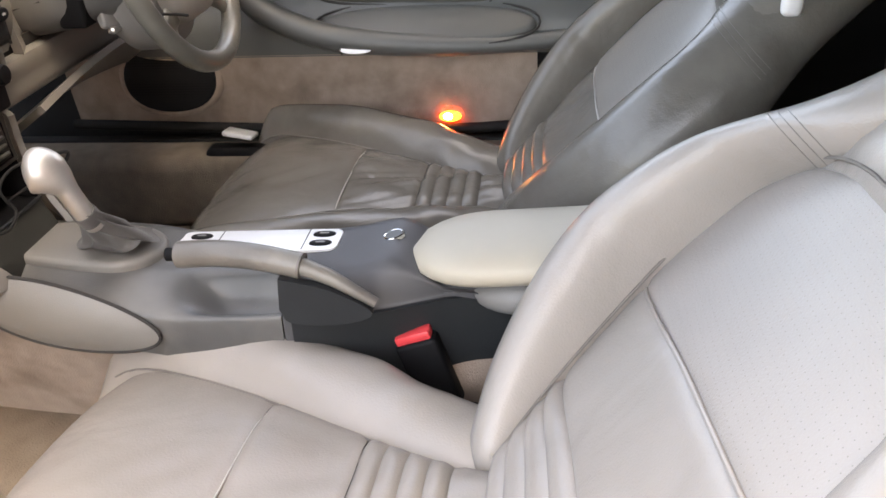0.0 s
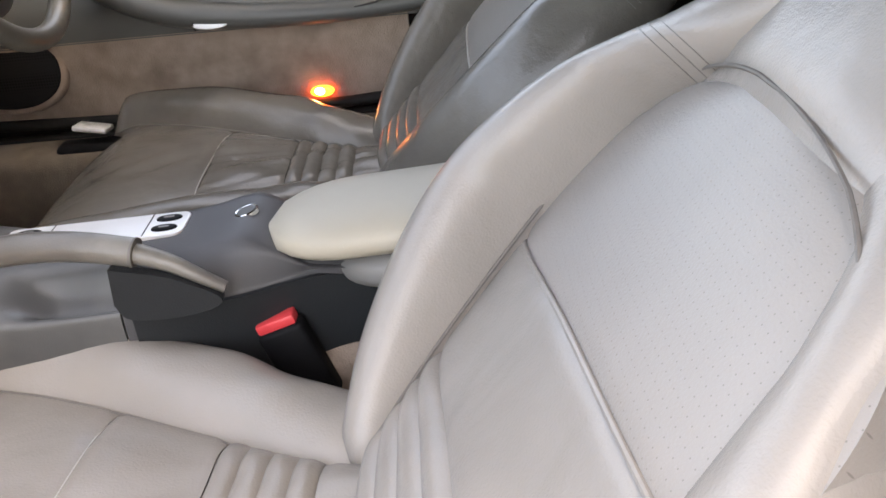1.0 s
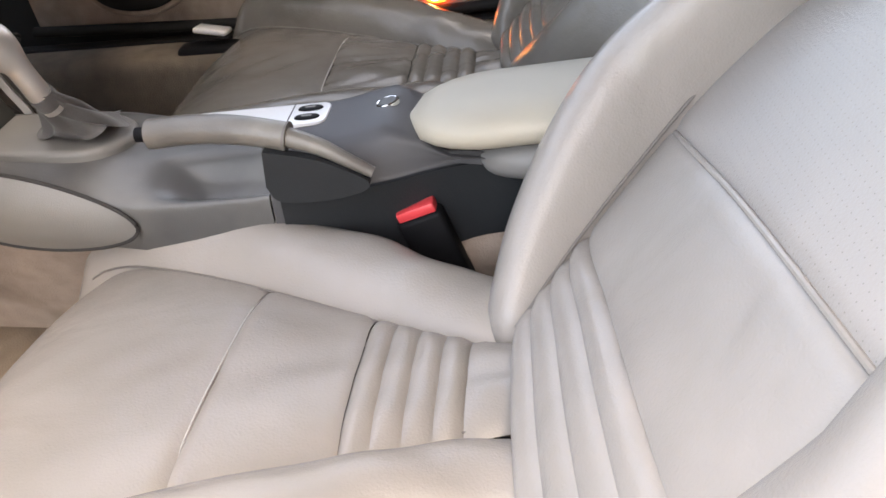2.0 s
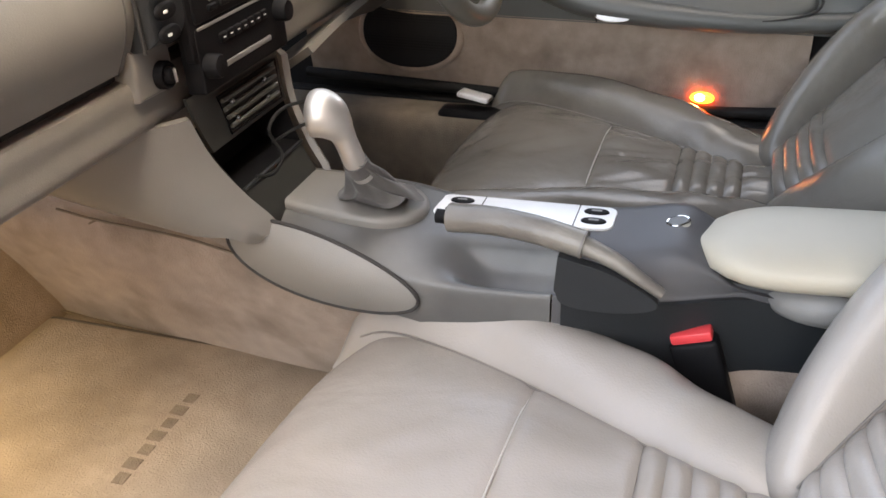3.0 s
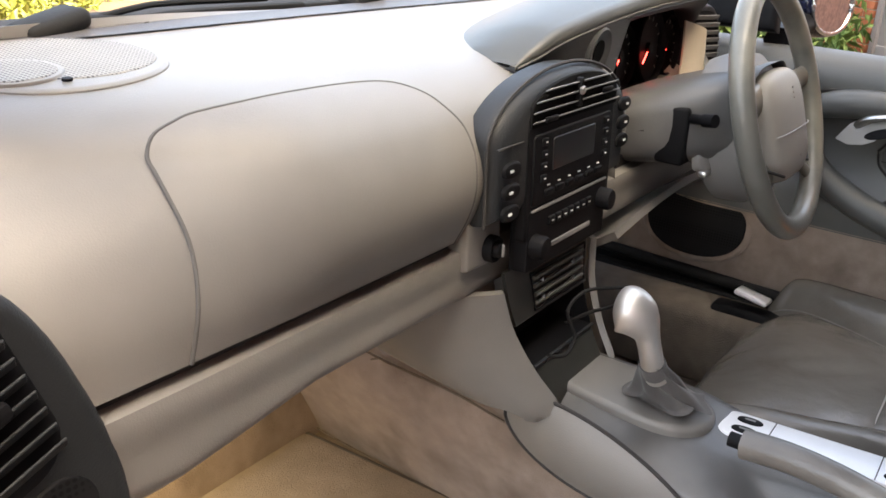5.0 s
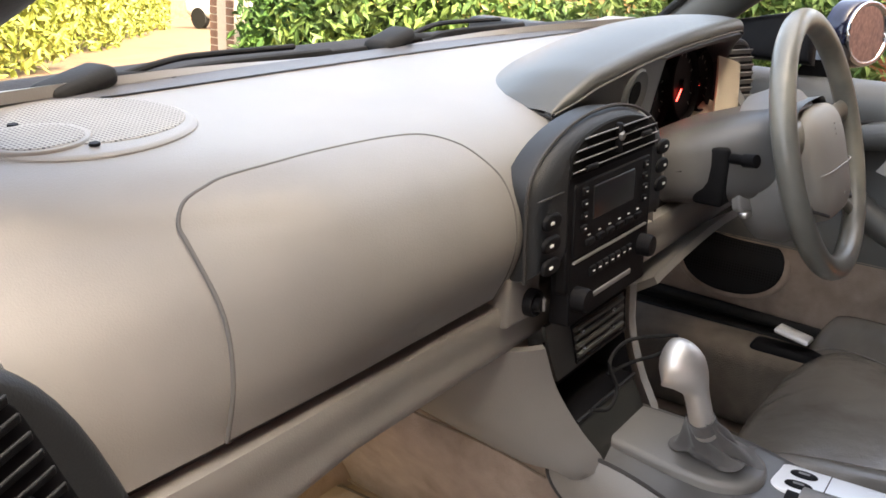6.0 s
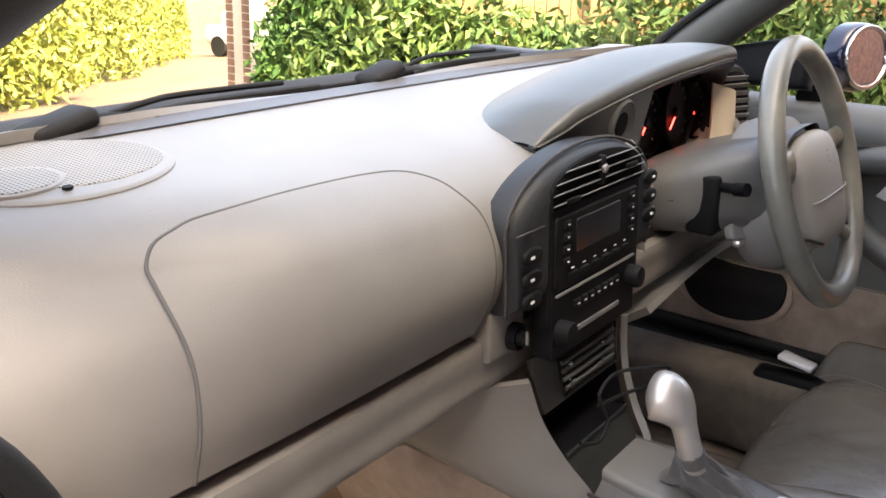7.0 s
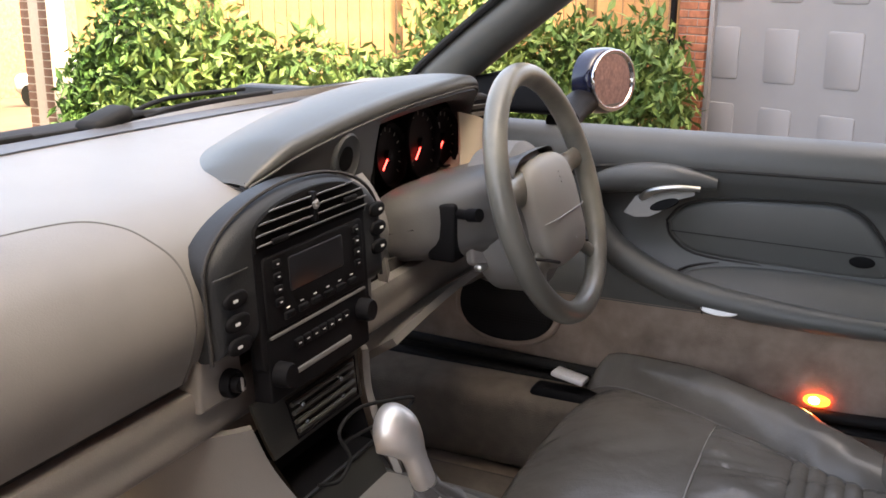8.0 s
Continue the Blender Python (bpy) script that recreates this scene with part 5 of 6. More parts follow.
def driver_door():
    d = thing("driver_door", "closed driver's door lined in dark grey vinyl and taupe carpet", "car door", (DX, 0.3, 0.3))
    inv = Matrix.Translation((-DX, -0.3, -0.3))
    def bulge(z):
        return curve_at([(0.30, 0.02), (0.40, 0.0), (0.48, -0.012), (0.53, -0.006), (0.58, 0.018), (0.665, 0.020), (0.705, -0.004), (0.745, -0.002), (0.769, 0.022), (0.774, 0.05)], z)
    def skin(z0, z1, y0=-0.22, y1=0.86):
        def f(u, v):
            y, z = lerp(y1, y0, u), lerp(z0, z1, v)
            return (DX + bulge(z) + 0.25 * max(0, y - 0.62) ** 2, y, z)
        return f
    part("upper_skin", surf(skin(0.710, 0.772), 40, 16, 0.02), DOOR_GREY, d, "dark grey padded door top")
    part("middle_skin", surf(skin(0.478, 0.710), 50, 30, 0.02), DOOR_GREY, d)
    part("carpet_skin", surf(skin(0.325, 0.481, -0.06), 40, 10, 0.02), CARPET, d, "scuffed taupe carpet on the door foot")
    part("door_frame", box((DX + 0.09, 0.30, 0.51), (0.10, 1.30, 0.48), 0.02), VINYL_DARK, d)
    part("belt_crease", tube([(DX - 0.006, lerp(0.62, -0.22, i / 20), curve_at([(-0.22, 0.722), (0.2, 0.718), (0.45, 0.712), (0.62, 0.690)], lerp(0.62, -0.22, i / 20))) for i in range(21)], 0.003, 8), GAP, d)
    # sweeping armrest bar
    arm = smooth_path([(DX - 0.004, 0.52, 0.690), (DX - 0.012, 0.49, 0.630), (DX - 0.020, 0.44, 0.570), (DX - 0.030, 0.34, 0.525), (DX - 0.036, 0.22, 0.507), (DX - 0.036, 0.05, 0.500), (DX - 0.025, -0.07, 0.503), (DX - 0.005, -0.20, 0.51)], 48)
    part("armrest_bar", tube(arm, lambda u: 0.016 + 0.008 * math.sin(math.pi * min(1, u * 1.3)), 14, 1.15, up=(1, 0, 0)), DOOR_GREY, d, "sweeping door pull and armrest")
    pad = plane((DX - 0.02, 0.160, 0.538), (0, -1, 0), (0.75, 0, 0.66))
    part("armrest_pad", slab(oval(0.20, 0.045, 40, (0.02, 0.0), 2.3), 0.03, pad, 0.012, 4), DOOR_GREY, d, "dark grey armrest lid")
    part("pad_gap", tube([tuple(pad @ Vector((x, y, -0.004))) for x, y in oval(0.206, 0.050, 40, (0.02, 0.0), 2.3)], 0.0022, 6, closed=True), GAP, d)
    part("armrest_joint", tube([(DX - 0.030, 0.290, 0.536), (DX - 0.046, 0.290, 0.531), (DX - 0.058, 0.290, 0.517), (DX - 0.059, 0.290, 0.503), (DX - 0.050, 0.290, 0.491)], 0.0012, 6), GAP, d)
    badge_m = plane((DX - 0.058, 0.262, 0.503), (0, -1, 0), (0.5, 0, 0.86))
    part("badge", slab(oval(0.030, 0.009, 24), 0.003, badge_m, 0.0012), SILVER, d, "small silver oval badge")
    lid = plane((DX + 0.010, 0.190, 0.618), (0, -1, 0), (0, 0, 1))
    pts = [(-0.175, 0.005), (-0.165, -0.022), (-0.12, -0.045), (0.0, -0.052), (0.14, -0.055), (0.165, -0.045), (0.165, -0.02), (0.13, 0.03), (0.10, 0.050), (0.06, 0.056), (-0.09, 0.048), (-0.15, 0.032)]
    pts = [(p[0], p[1]) for p in smooth_path([(x, y, 0) for x, y in pts] + [(-0.175, 0.005, 0)], 56)[:-1]]
    part("pocket_lid", slab(pts, 0.02, lid, 0.008, 3), DOOR_GREY, d, "dark grey door pocket lid")
    part("pocket_gap", tube([tuple(lid @ Vector((x * 1.025, y * 1.05, -0.004))) for x, y in pts], 0.0022, 6, closed=True), GAP, d)
    part("pocket_latch", slab(oval(0.019, 0.009, 24, (0.125, -0.028)), 0.003, lid @ Matrix.Translation((0, 0, 0.002)), 0.001), BLACK, d, "black thumb hole")
    part("pocket_line", tube([(DX + 0.008, lerp(0.360, 0.035, i / 10), 0.608 - 0.006 * i / 10) for i in range(11)], 0.0008, 5), GAP, d)
    # inner handle
    part("handle_shell", tube(smooth_path([(DX + 0.0, 0.52, 0.665), (DX - 0.012, 0.45, 0.690), (DX - 0.012, 0.37, 0.701), (DX - 0.004, 0.29, 0.695)], 20), lambda u: 0.010 + 0.014 * math.sin(math.pi * u), 12), DOOR_GREY, d)
    part("release_handle", tube(smooth_path([(DX - 0.016, 0.404, 0.664), (DX - 0.026, 0.387, 0.680), (DX - 0.026, 0.352, 0.688), (DX - 0.018, 0.314, 0.687)], 14), lambda u: 0.010 - 0.003 * u, 12, 0.7), BRUSHED, d, "bright door release lever")
    leaf = plane((DX - 0.022, 0.372, 0.662), (0, -1, 0), (0.35, 0, 1))
    part("handle_cup", slab([(-0.056, -0.022), (-0.042, 0.002), (-0.022, 0.015), (0.046, 0.024), (0.047, 0.016), (0.030, 0.010), (0.014, 0.002), (-0.004, -0.016), (-0.019, -0.024), (-0.04, -0.027)], 0.008, leaf, 0.003, 2), SATIN, d, "satin metal handle cup")
    part("handle_well", slab(oval(0.024, 0.008, 24, (0.002, -0.006), 2.0), 0.003, leaf @ Matrix.Translation((0, 0, 0.0015)) @ pose(0, 0, 0, 0, 0, 22), 0.001), BLACK, d)
    # speaker low in front
    sp = plane((DX - 0.012, 0.640, 0.440), (0, -1, 0), (0.1, 0, 1))
    part("speaker_ring", slab(oval(0.104, 0.076, 40, (0, 0), 2.2), 0.02, sp, 0.008, 3), CARPET, d)
    part("speaker_mesh", slab(oval(0.092, 0.065, 40, (0, 0), 2.2), 0.006, sp @ Matrix.Translation((0, 0, 0.003)), 0.003), GRILLE_BLACK, d, "black speaker mesh")
    # courtesy light
    lm = plane((DX + 0.002, 0.105, 0.353), (0, -1, 0), (0.1, 0, 1))
    lamp = part("courtesy_light", slab(oval(0.021, 0.010, 24), 0.008, lm @ Matrix.Translation((0, 0, 0.004)), 0.003), LAMP_RED, d, "lit red and amber courtesy light")
    part("bulb", slab(oval(0.009, 0.007, 16, (-0.004, 0.001)), 0.003, lm @ Matrix.Translation((0, 0, 0.0055)), 0.002), LAMP_AMBER, lamp, "glowing amber bulb")
    part("lower_seal", tube([(DX + 0.0, lerp(0.86, -0.04, i / 20), lerp(0.345, 0.318, i / 20) + 0.02 * (i / 20) ** 6) for i in range(21)] + [(DX, -0.07, 0.35), (DX, -0.09, 0.42)], 0.010, 10), RUBBER, d)
    for o in d.children:
        o.matrix_parent_inverse = inv
    for o in lamp.children:
        o.matrix_parent_inverse = Matrix.Identity(4)


driver_door()


def sill():
    s = thing("driver_sill", "black door sill with bright release levers beside the seat", "door sill", (0.675, 0.3, 0.24))
    part("sill_body", box((0.025, 0.05, -0.005), (0.14, 1.4, 0.15), 0.03, 4), CARPET_DEEP_SHADE, s, "taupe carpet over the sill, darkened for shade")
    part("sill_seal", box((0.060, 0.05, 0.066), (0.03, 1.4, 0.02), 0.006, 2), RUBBER, s)
    part("lever_box", box((0.0, 0.17, 0.06), (0.05, 0.20, 0.04), 0.012, 3), BLACK, s)
    part("lever", box((0.010, 0.205, 0.100), (0.045, 0.06, 0.010), 0.004, 2, pose(0, 0, 0, 10, 8, 0)), SILVER, s, "bright metal release lever")


sill()


def floor_mat(x, y, name, label, pile, wide, mark):
    m = thing(name, label, "floor mat", (x, y, 0.162))
    part("surface", slab(rrect(wide, 0.74, 0.025, 5), 0.010, Matrix.Translation((0, 0, 0.012)), 0.004), pile, m)
    part("binding", tube([(px, py, 0.006) for px, py in rrect(wide + 0.005, 0.745, 0.025, 5)], 0.005, 8, closed=True), CARPET_DARK, m)
    # woven maker's mark, shown as plain bars
    for i in range(7):
        part("mark_bar", box((mark[0] - i * 0.026, mark[1] + 0.002 * (i % 2), 0.0125), (0.019, 0.020 if i % 2 else 0.016, 0.001), 0.0004, 1), CARPET_MARK, m)
    return m


floor_mat(-0.200, 0.625, "floor_mat", "taupe pile passenger floor mat with a woven maker's mark", CARPET_MAT, 0.49, (0.125, 0.050))
floor_mat(0.38, 0.75, "floor_mat", "taupe driver's floor mat, darkened for footwell shade", CARPET_DEEP_SHADE, 0.42, (0.155, 0.018))


def quarter(x, y0, y1, name, label, top=1.11):
    ob = finish(name, box((x, (y0 + y1) / 2, (0.13 + top) / 2), (0.06, abs(y1 - y0), top - 0.13), 0.01), VINYL_DARK)
    tagged(ob, label, "wall", kind="structure")


quarter(0.79, -0.74, -0.21, "wall_right", "dark trimmed quarter panel behind the driver's door")
quarter(0.80, 0.84, 1.26, "wall_kick_right", "dark carpeted footwell side", 0.80)
quarter(-0.70, 0.80, 1.26, "wall_kick_left", "dark carpeted footwell side", 0.62)
quarter(-0.70, -0.74, -0.36, "wall_left", "dark trimmed quarter panel behind the passenger's door")


def footwell_lamp():
    """Small warm courtesy lamp under the passenger's end of the dash."""
    f = thing("footwell_lamp", "small lit warm footwell lamp under the dash", "lamp", (-0.42, 0.88, 0.585))
    part("housing", box((0, 0, 0.006), (0.06, 0.035, 0.014), 0.003, 2), BLACK, f)
    part("lens", box((0, 0, -0.003), (0.05, 0.026, 0.006), 0.002, 2), LAMP_WARM, f, "lit warm white lens")
    data = bpy.data.lights.new("footwell_glow", "AREA")
    data.shape, data.size, data.size_y = "RECTANGLE", 0.05, 0.026
    data.spread = radians(95)
    data.energy, data.color = 0.08, (1.0, 0.80, 0.50)
    lamp = new("footwell_glow", data)
    lamp.matrix_world = look((-0.42, 0.88, 0.578), (-0.28, 0.98, 0.16))


LAMP_WARM = glowing("lit_warm_lens", (1.0, 0.85, 0.6), 1.0)
footwell_lamp()


# ---- glazing, pillars, cowl, mirror ----
def screen_at(u, v):
    """Windscreen: u across, v from cowl to roof rail."""
    x = lerp(-0.63, 0.71, u)
    q = (x - 0.04) / 0.67
    return (lerp(x, 0.04 + q * 0.55, v), lerp(1.0 - (0.20 if q > 0 else 0.07) * q * q, 0.37 - 0.10 * q * q, v), lerp(0.845, 1.215, max(v, 0.0) ** 0.9 + min(v, 0.0)) - 0.02 * q * q)


def windscreen():
    w = finish("windscreen", surf(screen_at, 24, 16), GLASS)
    w.visible_shadow = False
    tagged(w, "clear curved windscreen", "windscreen", kind="structure")
    for sx, u in ((-1, 0.0), (1, 1.0)):
        p = thing("a_pillar", "grey padded windscreen pillar", "pillar", kind="structure")
        path = [Vector(screen_at(u, v)) + Vector((-sx * 0.012, -0.012, 0)) for v in [i / 16 for i in range(-2, 17)]]
        part("pillar_trim", tube([tuple(q + Vector((0.016 * (sx > 0), 0, 0))) for q in path], lambda t, w=0.052 if sx > 0 else 0.038: w - 0.008 * t, 16, 0.8), DOOR_GREY if sx > 0 else VINYL_DARK, p)
        part("pillar_seal", tube([tuple(Vector(screen_at(u, v)) + Vector((-sx * 0.04, 0.018, 0.012))) for v in [i / 16 for i in range(17)]], 0.007, 8), RUBBER, p)
    h = finish("header_rail", tube([tuple(Vector(screen_at(i / 20, 1.0)) + Vector((0, -0.03, 0))) for i in range(21)], 0.03, 12, 0.7), VINYL_DARK)
    tagged(h, "dark padded header rail over the windscreen", "header rail", kind="structure")


windscreen()


def cowl():
    c = thing("windscreen_cowl", "black plastic cowl under the windscreen", "cowl", (0.04, 0.95, 0.83))
    inv = Matrix.Translation((-0.04, -0.95, -0.83))
    def f(u, v):
        x = lerp(-0.64, 0.72, u)
        y0 = 0.915 - 0.10 * x * x
        return (x, y0 + 0.16 * v, 0.814 + 0.012 * math.sin(math.pi * min(1, v * 1.4) * 0.5) - 0.03 * max(0, v - 0.6))
    part("panel", surf(f, 40, 10, 0.01), COWL_BLACK, c)
    part("edge_seal", tube([tuple(Vector(f(i / 40, 0.25)) + Vector((0, 0, 0.003))) for i in range(41)], 0.004, 8), RUBBER, c)
    for o in c.children:
        o.matrix_parent_inverse = inv


cowl()


def wiper(pivot, reach, lift):
    w = thing("wiper", "black parked windscreen wiper", "wiper", pivot, group="wipers")
    part("cover", tube(smooth_path([(-0.03, 0, -0.012), (0.0, 0.004, 0.0), (0.05, 0.008, 0.002), (0.09, 0.01, 0.0)], 10), lambda u: 0.016 - 0.009 * u, 12, 0.8), RUBBER, w)
    part("pivot_cap", box((-0.01, 0.0, 0.004), (0.075, 0.040, 0.020), 0.009, 3, pose(0, 0, 0, 0, -12, 6)), RUBBER, w, "rounded black pivot cap")
    part("arm", tube(smooth_path([(0.03, 0.005, 0.004), (0.10, 0.015, lift), (reach * 0.5, 0.03, lift), (reach, 0.045, lift * 0.6)], 16), 0.0035, 8), RUBBER, w)
    part("blade", tube(smooth_path([(0.06, 0.0, -0.004), (reach * 0.5, 0.02, 0.0), (reach * 1.15, 0.03, -0.003)], 12), 0.0045, 8, 1.4), RUBBER, w)


wiper((-0.385, 0.925, 0.826), 0.32, 0.012)
wiper((0.10, 0.945, 0.828), 0.34, 0.014)


def door_mirror():
    m = thing("door_mirror", "dark blue door mirror with bright rim", "wing mirror", (0.955, 0.540, 0.828))
    f = plane((0, -0.01, 0), (0.95, -0.31, 0), (0, 0.08, 1))
    part("shell", slab(oval(0.075, 0.061, 36, (0, 0), 2.15), 0.04, f, 0.014, 4), MIRROR_BLUE, m)
    part("rim", tube([tuple(f @ Vector((x, y, 0.002))) for x, y in oval(0.067, 0.053, 40, (0, 0), 2.1)], 0.0042, 10, closed=True), CHROME, m)
    part("mirror_glass", slab(oval(0.065, 0.051, 36, (0, 0), 2.1), 0.003, f @ Matrix.Translation((0, 0, 0.002)), 0.001), MIRROR, m, "mirror glass")
    part("foot", tube(smooth_path([(-0.05, 0.03, -0.035), (-0.12, 0.03, -0.045), (-0.20, 0.02, -0.055)], 8), 0.03, 14, 0.8), BLACK, m)
    q = thing("mirror_triangle", "black mirror mounting cover inside the door", "trim", (0.69, 0.63, 0.84))
    part("cover", slab([(-0.09, -0.045), (0.075, -0.045), (0.07, 0.0), (0.03, 0.035), (-0.08, 0.01)], 0.03, plane((0, 0, 0), (0, -1, 0), (0.2, 0, 1)), 0.012, 3), BLACK, q)


MIRROR_BLUE = material("dark_blue_paint", (0.010, 0.013, 0.035), 0.22, coat=0.4)
MIRROR = material("mirror_silver", (0.9, 0.9, 0.9), 0.01, metal=1.0, vary=0.0)
door_mirror()


# ---- outside ----
BRICK = material("brick", (0.46, 0.17, 0.09), 0.85, vary=0.25, scale=14, bump=0.5, bump_scale=120, stain=(0.30, 0.10, 0.06), stain_scale=8)
BRICK_DARK = material("weathered_brick", (0.17, 0.10, 0.075), 0.9, vary=0.25, scale=14, bump=0.5, bump_scale=120)
BRICK_HOUSE = material("house_brick", (0.27, 0.115, 0.07), 0.9, vary=0.25, scale=9, bump=0.5, bump_scale=60, stain=(0.16, 0.07, 0.045), stain_scale=5)
MORTAR = material("mortar", (0.42, 0.38, 0.33), 0.95, bump=0.4, bump_scale=150)
GRAVEL = material("drive_gravel", (0.095, 0.064, 0.037), 0.95, vary=0.25, scale=25, bump=0.8, bump_scale=90, stain=(0.085, 0.045, 0.022), stain_scale=1.5)
WOOD = material("fence_timber", (0.40, 0.22, 0.10), 0.8, vary=0.2, scale=6, bump=0.3, bump_scale=60)
DOOR_PAINT = material("grey_garage_paint", (0.27, 0.26, 0.26), 0.5, vary=0.04, scale=3)
CONCRETE = material("concrete_post", (0.42, 0.37, 0.32), 0.9, vary=0.12, scale=12, bump=0.4)
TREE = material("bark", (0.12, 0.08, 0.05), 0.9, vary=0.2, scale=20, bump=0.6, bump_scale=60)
PAINT_WHITE = material("white_car_paint", (0.8, 0.8, 0.82), 0.25, coat=0.6)


def leaf_material(name, a, b):
    m = material(name, a, 0.5, vary=0.15, scale=4, spec=0.3)
    n, link = m.node_tree.nodes, m.node_tree.links.new
    p = n["Principled BSDF"]
    geo = n.new("ShaderNodeNewGeometry")
    ramp = n.new("ShaderNodeValToRGB")
    ramp.color_ramp.elements[0].color, ramp.color_ramp.elements[1].color = (*a, 1), (*b, 1)
    link(geo.outputs["Random Per Island"], ramp.inputs["Fac"])
    link(ramp.outputs[0], p.inputs["Base Color"])
    p.inputs["Transmission Weight"].default_value = 0.0
    p.inputs["Subsurface Weight"].default_value = 0.0
    return m


LEAF = leaf_material("laurel_leaf", (0.045, 0.10, 0.028), (0.15, 0.215, 0.06))
LEAF_DARK = leaf_material("ivy_leaf", (0.02, 0.06, 0.015), (0.08, 0.16, 0.04))
LEAF_GOLD = leaf_material("golden_leaf", (0.12, 0.16, 0.03), (0.29, 0.29, 0.07))


def fall(x, y):
    """The drive falls gently away from the car, towards the gate and the garage."""
    return -(0.045 * x + 0.075 * y)


def ground():
    bm = surf(lambda u, v: (lerp(-300, 300, u), lerp(-300, 300, v), fall(lerp(-300, 300, u), lerp(-300, 300, v))), 4, 4)
    tagged(finish("ground", bm, GRAVEL), "pale tan gravel drive with fallen leaves", "ground", kind="structure")


ground()


def leaves(name, label, mat, centre_fn, count, size, seed, out=(-1, 0, 0), category="hedge"):
    """A mass of small folded leaves scattered by centre_fn(rng) -> place."""
    rng = random.Random(seed)
    verts, faces = [], []
    for _ in range(count):
        c = Vector(centre_fn(rng))
        s = size * rng.uniform(0.6, 1.3)
        e = Euler((rng.uniform(0, 6.28), rng.uniform(-0.9, 0.9), rng.uniform(0, 6.28)))
        r = e.to_matrix()
        k = len(verts)
        for p in ((0, -s, 0), (s * 0.38, 0, s * 0.12), (0, s, 0), (-s * 0.38, 0, s * 0.12)):
            verts.append(tuple(c + r @ Vector(p)))
        faces += [(k, k + 1, k + 2), (k, k + 2, k + 3)]
    me = bpy.data.meshes.new(name)
    me.from_pydata(verts, [], faces)
    me.materials.append(mat)
    return me


def hedge(name, label, mat, fn, count, size, seed):
    ob = new(name, leaves(name, label, mat, fn, count, size, seed))
    return tagged(ob, label, "hedge", kind="stuff")


def fence_bush(a, b, high, thick, seed):
    """Clumps of leaves along the line from a to b in the plan."""
    a, b = Vector(a), Vector(b)
    run, clumps, rng0 = (b - a).length, [], random.Random(seed)
    along = (b - a).normalized()
    front = Vector((-along.y, along.x))
    if front.x > 0:
        front = -front
    y = 0.0
    while y < run:
        clumps.append((y, rng0.uniform(0.5, 1.0) * high, rng0.uniform(0.35, 0.6), rng0.uniform(0.5, 1.0) * thick))
        y += rng0.uniform(0.30, 0.65)
    def fn(rng):
        cy, h, w, d = clumps[rng.randrange(len(clumps))]
        t, p = rng.uniform(0, 2 * math.pi), math.acos(rng.uniform(-0.2, 1))
        r = rng.random() ** 0.3
        out = d * 0.5 + d * 0.55 * r * math.cos(t) * math.sin(p)
        q = a + along * (cy + w * r * math.sin(t) * math.sin(p) * rng.uniform(0.7, 1.15)) + front * out
        z = max(0.03, h * (0.35 + 0.65 * r * math.cos(p)) * rng.uniform(0.85, 1.1)) if rng.random() < 0.72 else rng.uniform(0.03, 0.45) * h
        return (q.x, q.y, fall(q.x, q.y) + z)
    return fn


hedge("hedge", "bright green laurel bushes in front of a timber fence", LEAF, fence_bush((8.1, 2.3), (5.75, 6.3), 1.75, 1.0, 11), 22000, 0.07, 3)
hedge("hedge", "dark ivy-clad hedge by the gate pillar", LEAF_DARK, fence_bush((5.85, 6.0), (5.45, 6.75), 2.6, 0.6, 12), 9000, 0.06, 5)

ROW_A, ROW_B = Vector((1.9, 6.7, 0)), Vector((20.5, 25.2, 0))


def left_row(rng):
    t = rng.random() ** 1.7
    a = ROW_A.lerp(ROW_B, t)
    side = Vector((0.71, -0.70, 0))
    h = 2.5 * rng.random() ** 0.7
    d = (0.7 + 0.25 * math.sin(t * 30)) * math.sqrt(max(0.02, 1 - (h / 2.7) ** 4)) * rng.random() ** 0.4
    if 0.26 < t < 0.31:
        d -= 0.7
    p = a + side * (d - 0.75)
    return (p.x, p.y, fall(p.x, p.y) + h)


hedge("hedge", "tall golden-green hedge along the drive", LEAF_GOLD, left_row, 40000, 0.085, 7)


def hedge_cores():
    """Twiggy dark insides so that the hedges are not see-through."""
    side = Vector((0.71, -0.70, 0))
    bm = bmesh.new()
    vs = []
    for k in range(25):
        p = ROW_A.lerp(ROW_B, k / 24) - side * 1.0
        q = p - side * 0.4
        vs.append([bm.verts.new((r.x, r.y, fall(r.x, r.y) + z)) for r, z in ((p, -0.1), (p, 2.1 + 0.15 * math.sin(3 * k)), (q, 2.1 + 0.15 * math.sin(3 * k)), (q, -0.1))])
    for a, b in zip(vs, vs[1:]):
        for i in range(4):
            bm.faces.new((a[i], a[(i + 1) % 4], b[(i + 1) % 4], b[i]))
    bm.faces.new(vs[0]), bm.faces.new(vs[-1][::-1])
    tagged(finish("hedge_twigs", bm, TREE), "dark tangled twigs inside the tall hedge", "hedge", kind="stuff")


hedge_cores()


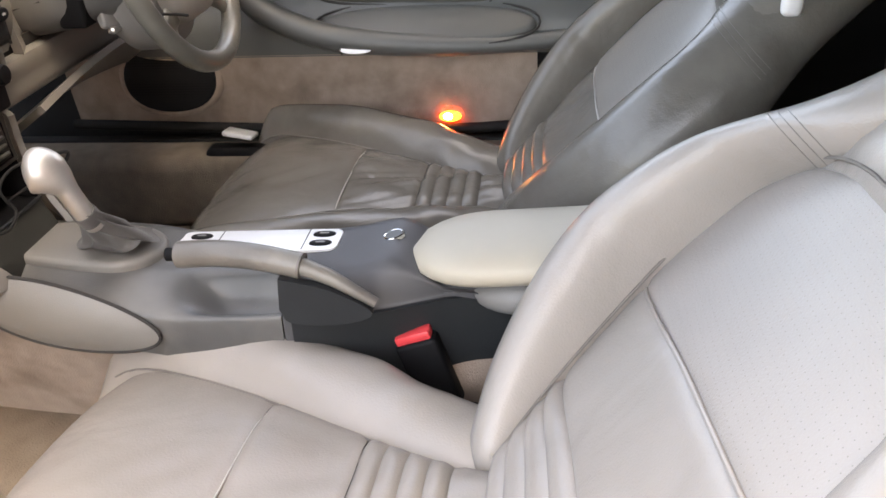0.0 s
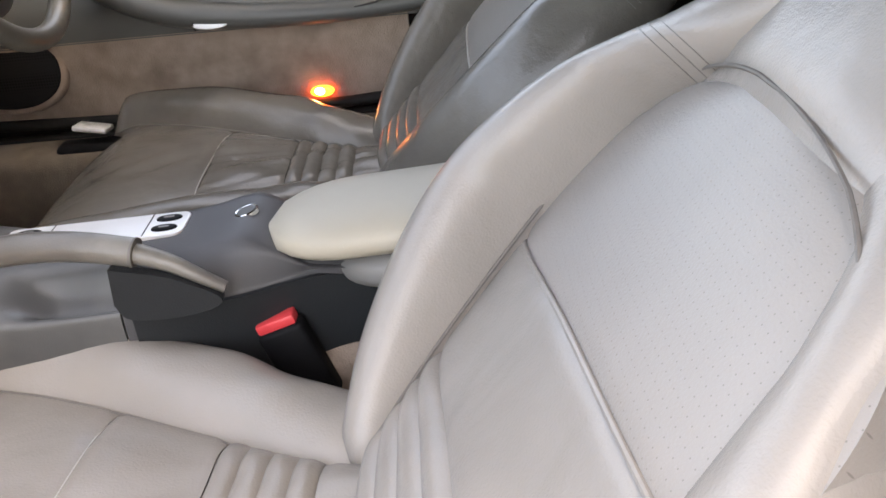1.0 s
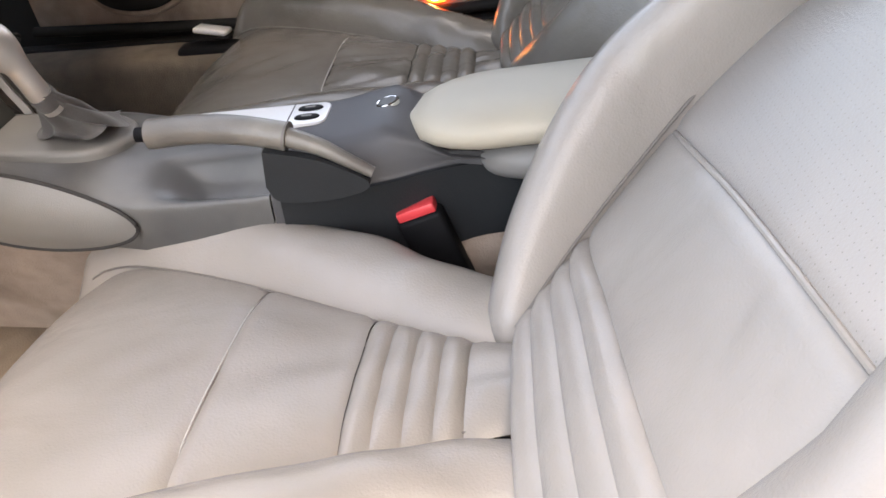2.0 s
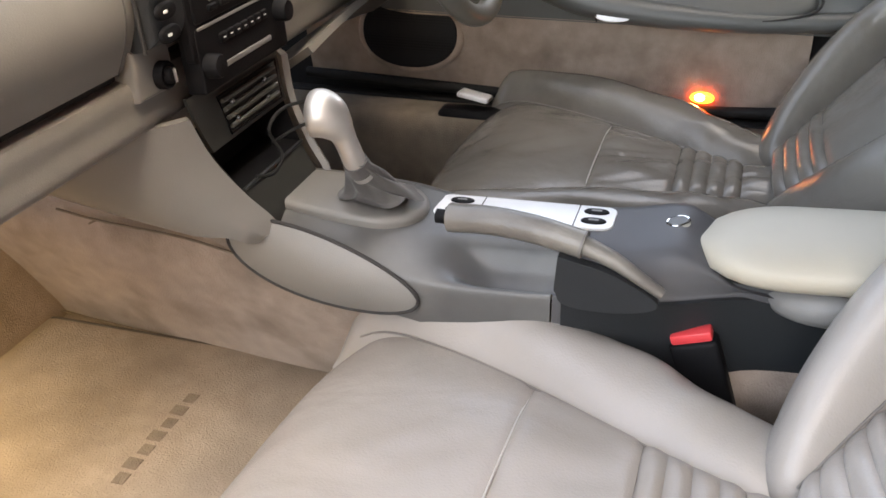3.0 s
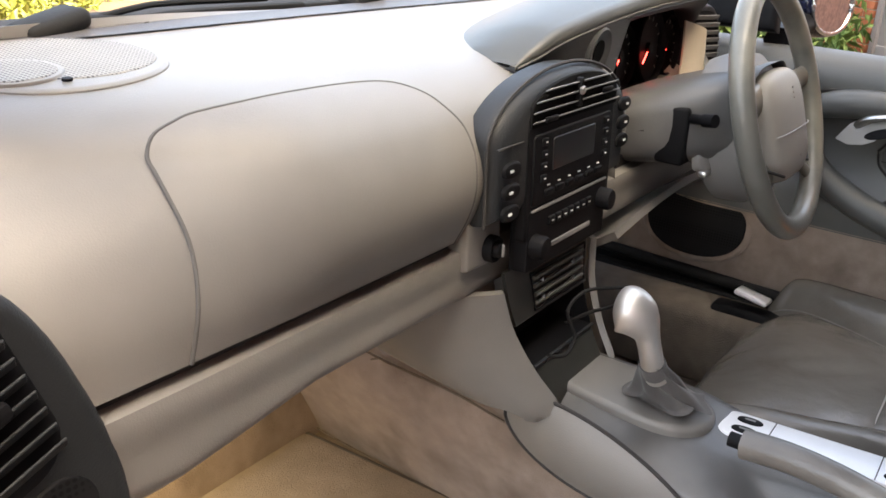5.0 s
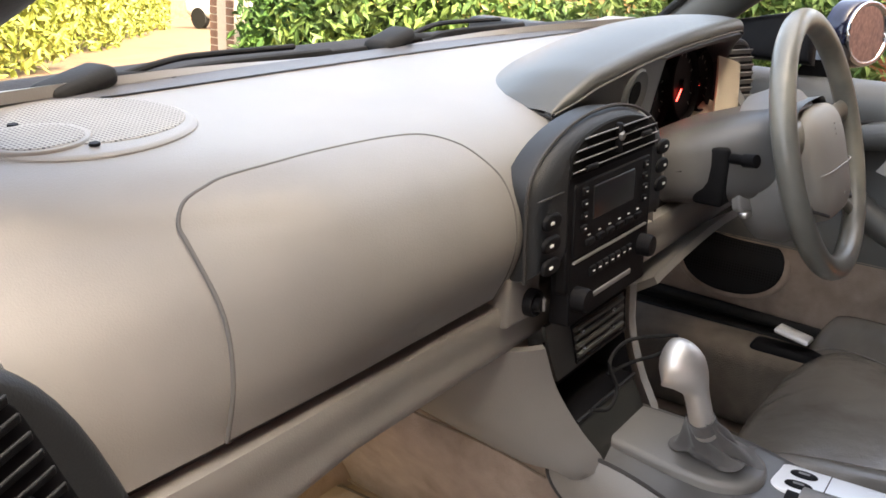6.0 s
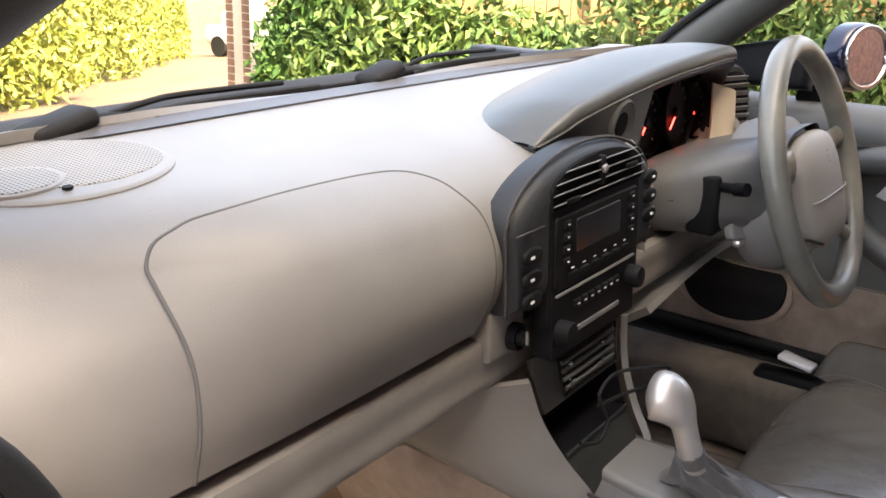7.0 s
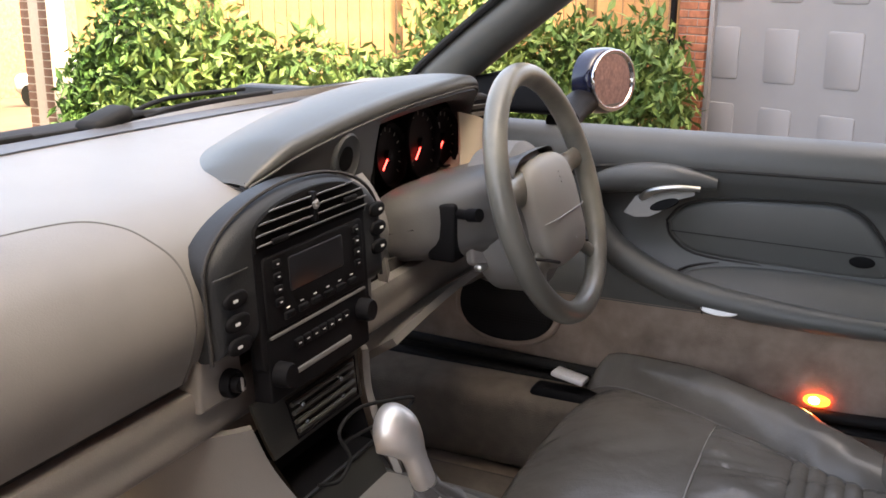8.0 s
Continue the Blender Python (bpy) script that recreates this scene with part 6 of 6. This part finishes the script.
def fence():
    f = thing("timber_fence", "close-boarded timber fence, sunlit orange brown", "fence", (5.78, 7.0, -0.80))
    f.rotation_euler = (0, 0, radians(28.4))
    board = None
    for i in range(50):
        y = -5.72 + i * 0.112
        if board is None:
            board = part("board", box((0, 0, 1.3), (0.02, 0.106, 2.6), 0.004, 1), WOOD, f)
            board.location = (0, y, 0)
        else:
            o = new("board", board.data)
            o.parent, o.location = f, (0.006 * (i % 2), y, 0)
    for y in (-5.0, -3.2, -1.5):
        part("post", box((-0.06, y, 1.35), (0.11, 0.11, 2.7), 0.006, 1), WOOD, f)


fence()


def brick_pier(name, label, at, nx, ny, courses):
    """A pier of single bricks with recessed joints, nx by ny bricks in plan."""
    p = thing(name, label, "brick pier", at)
    bw, bh, bd, j = 0.215, 0.065, 0.1025, 0.010
    w, d = nx * (bw + j) - j, ny * (bd + j) - j
    part("mortar", box((0, 0, courses * (bh + j) / 2), (w - 0.012, d - 0.012, courses * (bh + j)), 0), MORTAR, p)
    base = None
    for c in range(courses):
        for face in range(2):
            yy = (-d / 2 + bd / 2) if face == 0 else (d / 2 - bd / 2)
            shift = (bw + j) / 2 if c % 2 else 0.0
            for k in range(nx):
                x = -w / 2 + bw / 2 + k * (bw + j)
                if base is None:
                    base = part("brick", box((0, 0, 0), (bw, bd, bh), 0.004, 1), BRICK_DARK, p)
                    o = base
                else:
                    o = new("brick", base.data)
                    o.parent = p
                o.location = (x, yy, c * (bh + j) + bh / 2)
    return p


pier = brick_pier("gate_pillar", "red brick gate pillar at the end of the fence", (5.84, 7.24, -0.83), 1, 3, 38)
tagged(finish("gate_post", box((5.64, 6.86, 0.45), (0.15, 0.17, 2.5), 0.012, 2, pose(0, 0, 0, 0, 0, -45)), CONCRETE), "weathered pale concrete gate post beside the pillar", "post")


def garage():
    g = thing("garage", "garage with a grey panelled door between orange brick piers", "garage", (8.42, 1.80, -0.56))
    g.rotation_euler = (0, 0, radians(-30))
    # door plane faces the car
    door = part("door", box((0.06, -1.28, 1.1), (0.05, 2.30, 2.2), 0.005, 1), DOOR_PAINT, g, "dark grey garage door")
    part("door_frame", box((0.03, -0.245, 1.12), (0.08, 0.05, 2.25), 0.006, 1), DOOR_PAINT, g)
    part("header", box((0.08, -1.28, 2.35), (0.1, 2.6, 0.3), 0.006, 1), DOOR_PAINT, g)
    f = plane((0.034, -1.28, 1.1), (0, -1, 0), (0, 0, 1))
    for r in range(3):
        for c in range(4):
            part("panel", slab(rrect(0.33, 0.46, 0.03, 3, (-0.895 + c * 0.60, 0.56 - r * 0.68)), 0.02, f @ Matrix.Translation((0, 0, 0.007)), 0.006, 2), DOOR_PAINT, door, "shallow raised door panel")
    part("wall", box((0.30, -1.42, 1.4), (0.3, 3.10, 2.8), 0.01, 1), MORTAR, g)
    part("drainpipe", tube([(-0.03, 0.19, 0), (-0.03, 0.19, 2.8)], 0.034, 14), BLACK, g, "black drainpipe")
    bw, bh, j = 0.215, 0.065, 0.010
    part("pier_mortar", box((0.055, -0.022, 1.4), (0.10, 0.318, 2.8), 0), MORTAR, g)
    for c in range(36):
        cells = ((0.035, bw), (-0.134, 0.1025)) if c % 2 == 0 else ((0.0913, 0.1025), (-0.0775, bw))
        for y, w in cells:
            part("brick", box((0.045, y, c * (bh + j) + bh / 2), (0.10, w, bh), 0.004, 1), BRICK, g)


garage()


def house_behind():
    """Plain brick wall of the house behind the car; it shades the drive and shows in the door mirror."""
    ob = finish("house_wall", box((-2.0, -3.0, 3.6), (24.0, 0.3, 8.8), 0), BRICK_HOUSE)
    tagged(ob, "plain red brick house wall behind the car", "house wall", kind="structure")


house_behind()


def far_house():
    h = thing("house", "distant orange-brown brick building beyond the gate", "house", (24, 34, -3.9))
    part("wall", box((-3, 0, 2.6), (30, 0.5, 7.2), 0.02), BRICK_HOUSE, h)
    part("window", box((1.0, -0.28, 3.2), (1.2, 0.06, 1.2), 0.02), PAINT_WHITE, h)


far_house()


def far_car():
    c = thing("parked_car", "small white parked car seen end-on by the gate", "car", (20.6, 21.9, -2.62))
    part("body", box((0, 0, 0.62), (1.7, 3.8, 0.62), 0.22, 5), PAINT_WHITE, c)
    part("cabin", box((0, 0.2, 1.12), (1.45, 2.2, 0.62), 0.24, 5), PAINT_WHITE, c)
    part("windscreen", box((0, -0.86, 1.16), (1.2, 0.12, 0.36), 0.05, 3), BLACK_GLOSS, c)
    for x in (-0.78, 0.78):
        for y in (-1.2, 1.2):
            part("wheel", tube([(x - 0.09, y, 0.32), (x + 0.09, y, 0.32)], 0.32, 24), RUBBER, c)


far_car()
